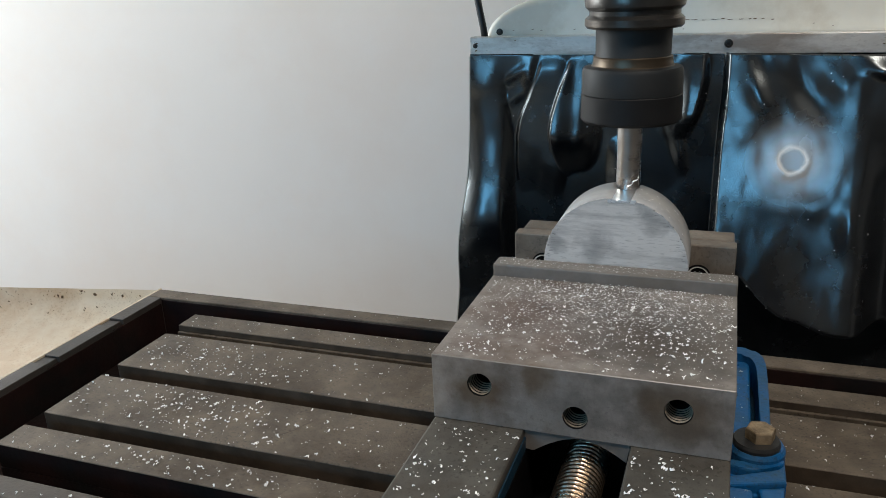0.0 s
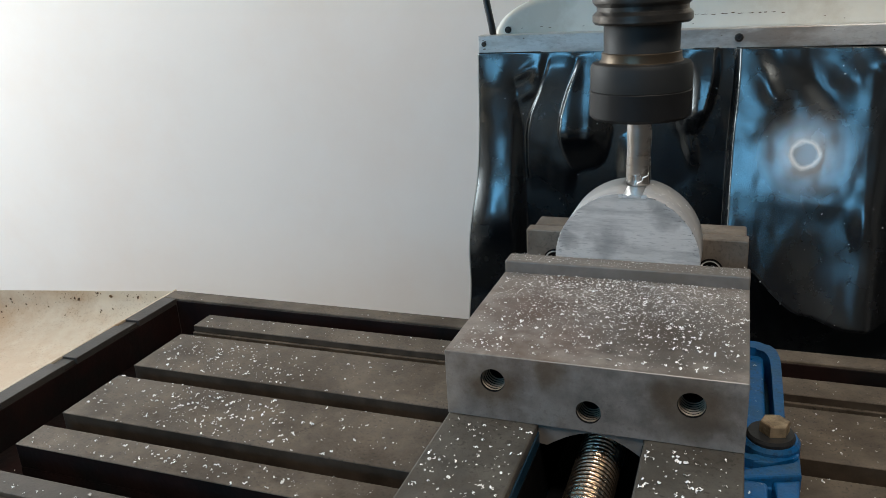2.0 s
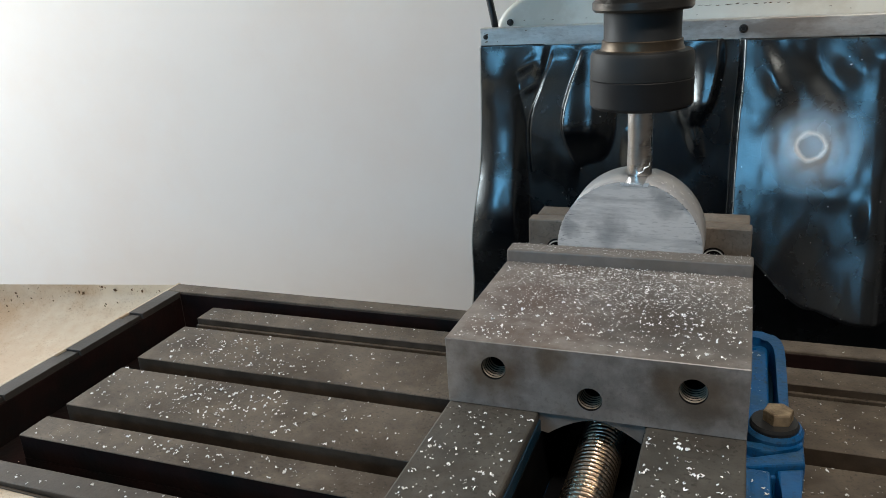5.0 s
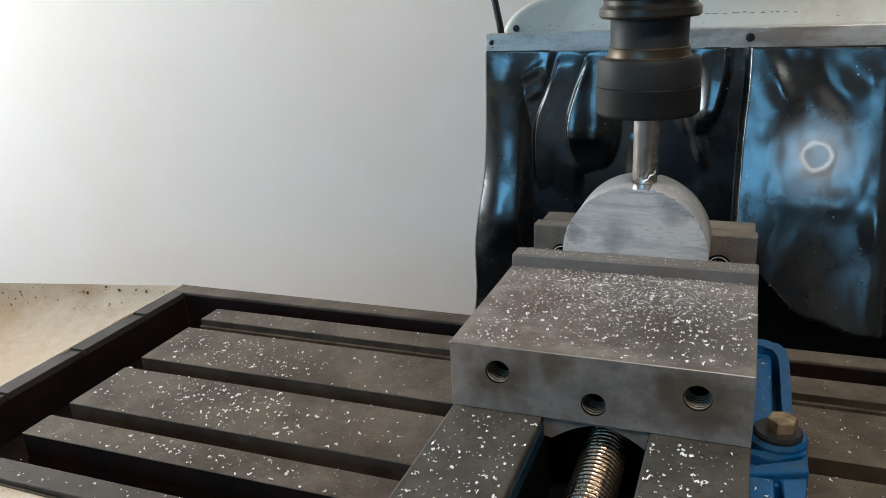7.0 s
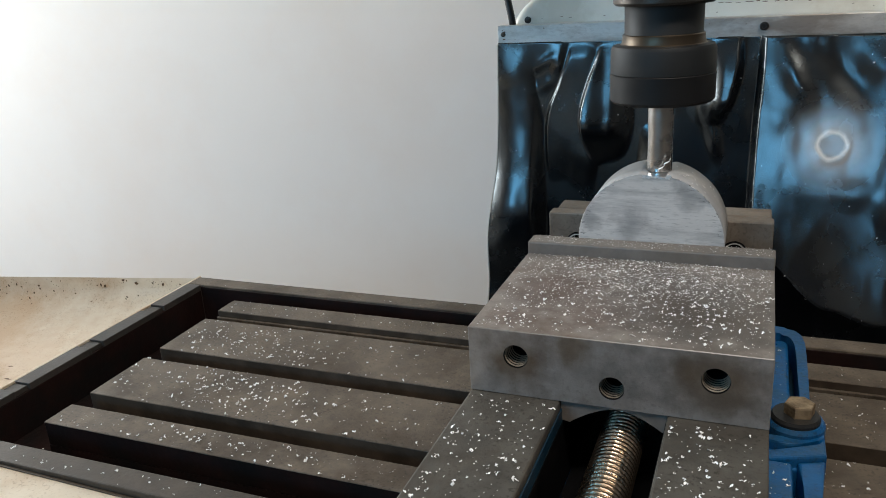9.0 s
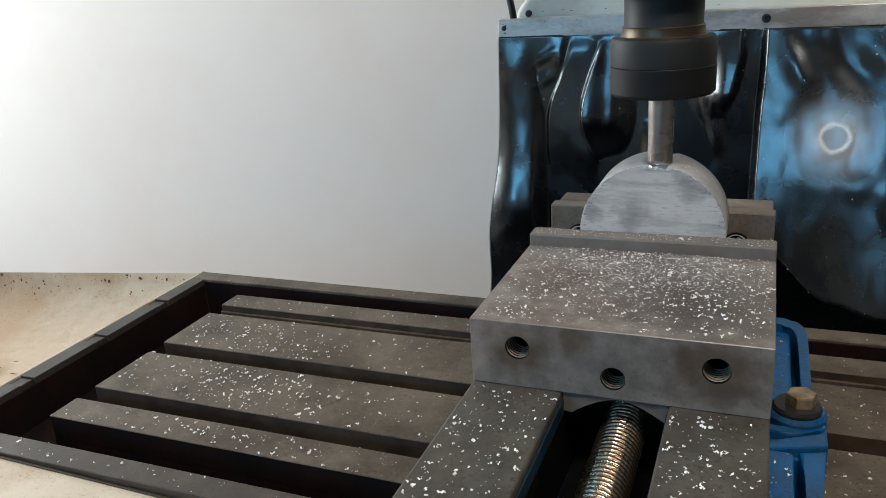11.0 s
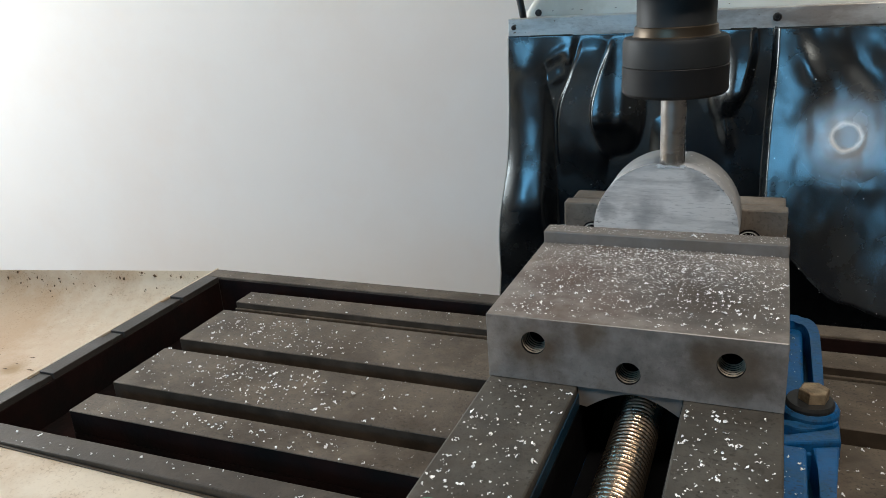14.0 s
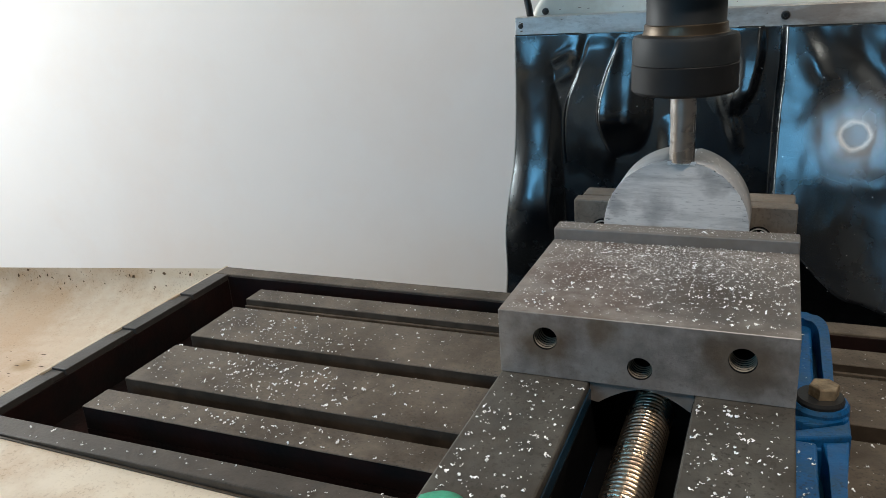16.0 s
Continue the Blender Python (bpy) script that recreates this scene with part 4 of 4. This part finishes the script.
def curl_flat(bm, x, y, z, s, rng):
    t = rng.uniform(0, 6.28)
    vs = [bm.verts.new((x + s * k * math.cos(t + a), y - 0.0002 * (a % 2), z + s * k * math.sin(t + a))) for a, k in ((0, 1), (1.4, 0.7), (2.9, 1.1), (4.6, 0.6))]
    bm.faces.new(vs)


def on_tray(bm, rng):
    for _ in range(420):
        u = rng.random()
        if u < 0.45:
            x = rng.uniform(-1.05, -0.45)
            z = -0.021 - abs(rng.gauss(0, 0.012))
            y = 0.330 + (x + 0.49) * 0.2 - 0.0022 - cove_y(-0.020 - z)
            if z < -0.055:
                continue
            curl_flat(bm, x, y, z, 0.0006 + 0.0032 * rng.random() ** 3, rng)
        else:
            zf, xr, yr = (-0.0707, (-0.95, -0.44), (0.02, 0.185)) if u < 0.94 else (-0.0115, (-0.45, 0.0), (-0.11, -0.041))
            x, y, s, t = rng.uniform(*xr), rng.uniform(*yr), 0.0006 + 0.003 * rng.random() ** 3, rng.uniform(-0.6, 0.6)
            bm.faces.new([bm.verts.new((x + 1.8 * s * k * math.cos(t + a), y + 0.5 * s * k * math.sin(t + a), zf + 0.0002 * (a % 2))) for a, k in ((0, 1), (1.4, 0.7), (2.9, 1.1), (4.6, 0.6))])


STREAKS = []
rust = bmesh.new()
rrng = random.Random(8)
for i in range(20):
    rx, rz = (0.088 + 0.0078 * i + rrng.uniform(-0.003, 0.003), 0.2505 + rrng.gauss(0, 0.0006)) if i < 12 else (rrng.uniform(-0.12, 0.28), 0.240 + abs(rrng.gauss(0, 0.003)))
    rs, thick = (rrng.uniform(0.0016, 0.0044), rrng.uniform(0.0003, 0.0007)) if i < 12 else (rrng.uniform(0.0006, 0.0022), 0.0004)
    rust.faces.new([rust.verts.new((rx + rs * a, RY + 0.0195, rz + thick * b)) for a, b in ((-1, 0.2), (-0.4, -0.9), (0.5, -0.6), (1, 0.3), (0.4, 0.8), (-0.3, 0.5))])
spots = bmesh.new()
for i in range(15):
    rx, rz = (-0.158 + abs(rrng.gauss(0, 0.006)), rrng.uniform(0.217, 0.235)) if i < 5 else (rrng.uniform(-0.15, 0.30), 0.2340 - abs(rrng.gauss(0, 0.005)))
    rs = rrng.uniform(0.0005, 0.0018)
    spots.faces.new([spots.verts.new((rx + rs * k * math.cos(a), RY - 0.0048, rz + 0.7 * rs * k * math.sin(a))) for a, k in ((0, 1), (1.1, 0.8), (2.3, 0.9), (3.4, 1.0), (5.0, 0.6))])
tagged(part("rust_on_strip", spots, M_GRIME), "brown rust spots on the aluminium strip", "rust", kind="stuff")
tagged(part("rust_on_cover", rust, M_GRIME), "brown rust dashes along the column cover", "rust", kind="stuff")
for _ in range(42):
    gr = random.Random(100 + _)
    x, y, a, w, t = gr.uniform(-0.95, -0.45), gr.uniform(0.03, 0.19), gr.uniform(0.004, 0.014), gr.uniform(0.0004, 0.0012), gr.uniform(-0.5, 0.3)
    c, d = math.cos(t), math.sin(t)
    STREAKS.append((x, y, a * c, a * d, w))
cover_bits = tagged(part("swarf_on_cover", (lambda bm: (on_cover(bm, random.Random(3)), bm)[1])(bmesh.new()), M_CHIP), "tiny bright chips stuck to the vinyl cover", "swarf", kind="stuff")
grime_bm = bmesh.new()
on_tray(grime_bm, random.Random(5))
for x, y, dx, dy, w in STREAKS:
    grime_bm.faces.new([grime_bm.verts.new(p) for p in ((x - dx, y - dy, -0.0706), (x, y - w, -0.0706), (x + dx, y + dy, -0.0706), (x + dx * 0.2, y + w, -0.0706))])
grime = tagged(part("grime_on_tray", grime_bm, M_GRIME), "brown grime specks on the cream trays", "grime", kind="stuff")

# a crumpled corner of green cloth on the vise bed
cl = bmesh.new()
cells = []
for j in range(13):
    row = []
    for i in range(17):
        u, v = i / 16, j / 12
        x, y = 0.005 + 0.032 * u + 0.003 * math.sin(v * 5), -0.1555 + 0.046 * v - 0.012 * (u - 0.35) ** 2 * 4
        z = ZB + 0.0012 + 0.006 * math.sin(math.pi * u) * math.sin(math.pi * min(1, v * 1.05)) * (0.6 + 0.5 * math.sin(u * 9 + v * 4))
        row.append(cl.verts.new((x, y, max(ZB + 0.0008, z))))
    cells.append(row)
for a, b in zip(cells, cells[1:]):
    for i in range(16):
        cl.faces.new((a[i], a[i + 1], b[i + 1], b[i]))
cloth = tagged(part("cleaning_cloth", cl, M_CLOTH, smooth=True), "crumpled green cleaning cloth on the vise bed", "cloth")
cloth.modifiers.new("thickness", "SOLIDIFY").thickness = 0.0008

swarf("swarf_on_jaw", "bright aluminium chips strewn over the vise jaw", on_jaw)
def on_bar(bm, rng):
    for _ in range(30):
        t, y = radians(rng.gauss(48, 16)), rng.uniform(CY0 + 0.006, CY1 - 0.002)
        if not 8 < math.degrees(t) < 76:
            continue
        r, s, a = CR + 0.0003, rng.uniform(0.0004, 0.0012), rng.uniform(0, 6.28)
        ring = []
        for g, k in ((0, 1), (1.5, 0.6), (3.0, 1.1), (4.7, 0.6)):
            tt = t + s * k * math.cos(a + g) / r
            ring.append(bm.verts.new((CX + r * math.cos(tt), y + s * k * math.sin(a + g), CZ + r * math.sin(tt))))
        bm.faces.new(ring)


swarf("swarf_on_bar", "tiny bright chips clinging to the round bar", on_bar)
swarf("swarf_on_bed", "bright aluminium chips on the vise bed and flange", on_bed)
swarf("swarf_on_table", "bright aluminium chips on the table between its slots", on_table)


def motions():
    steps = [i * 0.5 for i in range(33)]
    for ob in (table, tray, pan, vise, bolt, piece, cloth, grime, *SWARF):
        walk(ob, [(t, pose(0, FEED * t, 0)) for t in steps])
    rest = [(i * 0.1, pose(0.0778, 0.1575, CUT + 0.0006, 0, 0, 14 * math.sin(i * 1.7))) for i in range(94)]
    fall = [(9.5, pose(0.083, 0.140, CUT - 0.010, 20, 30, 20)), (9.6, pose(0.088, 0.129 + FEED * 9.6, ZJ + 0.010, 30, 60, 30)), (9.7, pose(0.092, 0.124 + FEED * 9.7, ZJ + 0.0004, 30, 50, 30))]
    walk(loose_chip, rest + fall + [(t, pose(0.092, 0.124 + FEED * t, ZJ + 0.0004, 30, 50, 30)) for t in (10.0, 12.0, 14.0, 16.0)])
    walk(holder, [(i / FPS, pose(AX, AY, 0, 0, 0, -84.0 * i)) for i in range(481)])


motions()
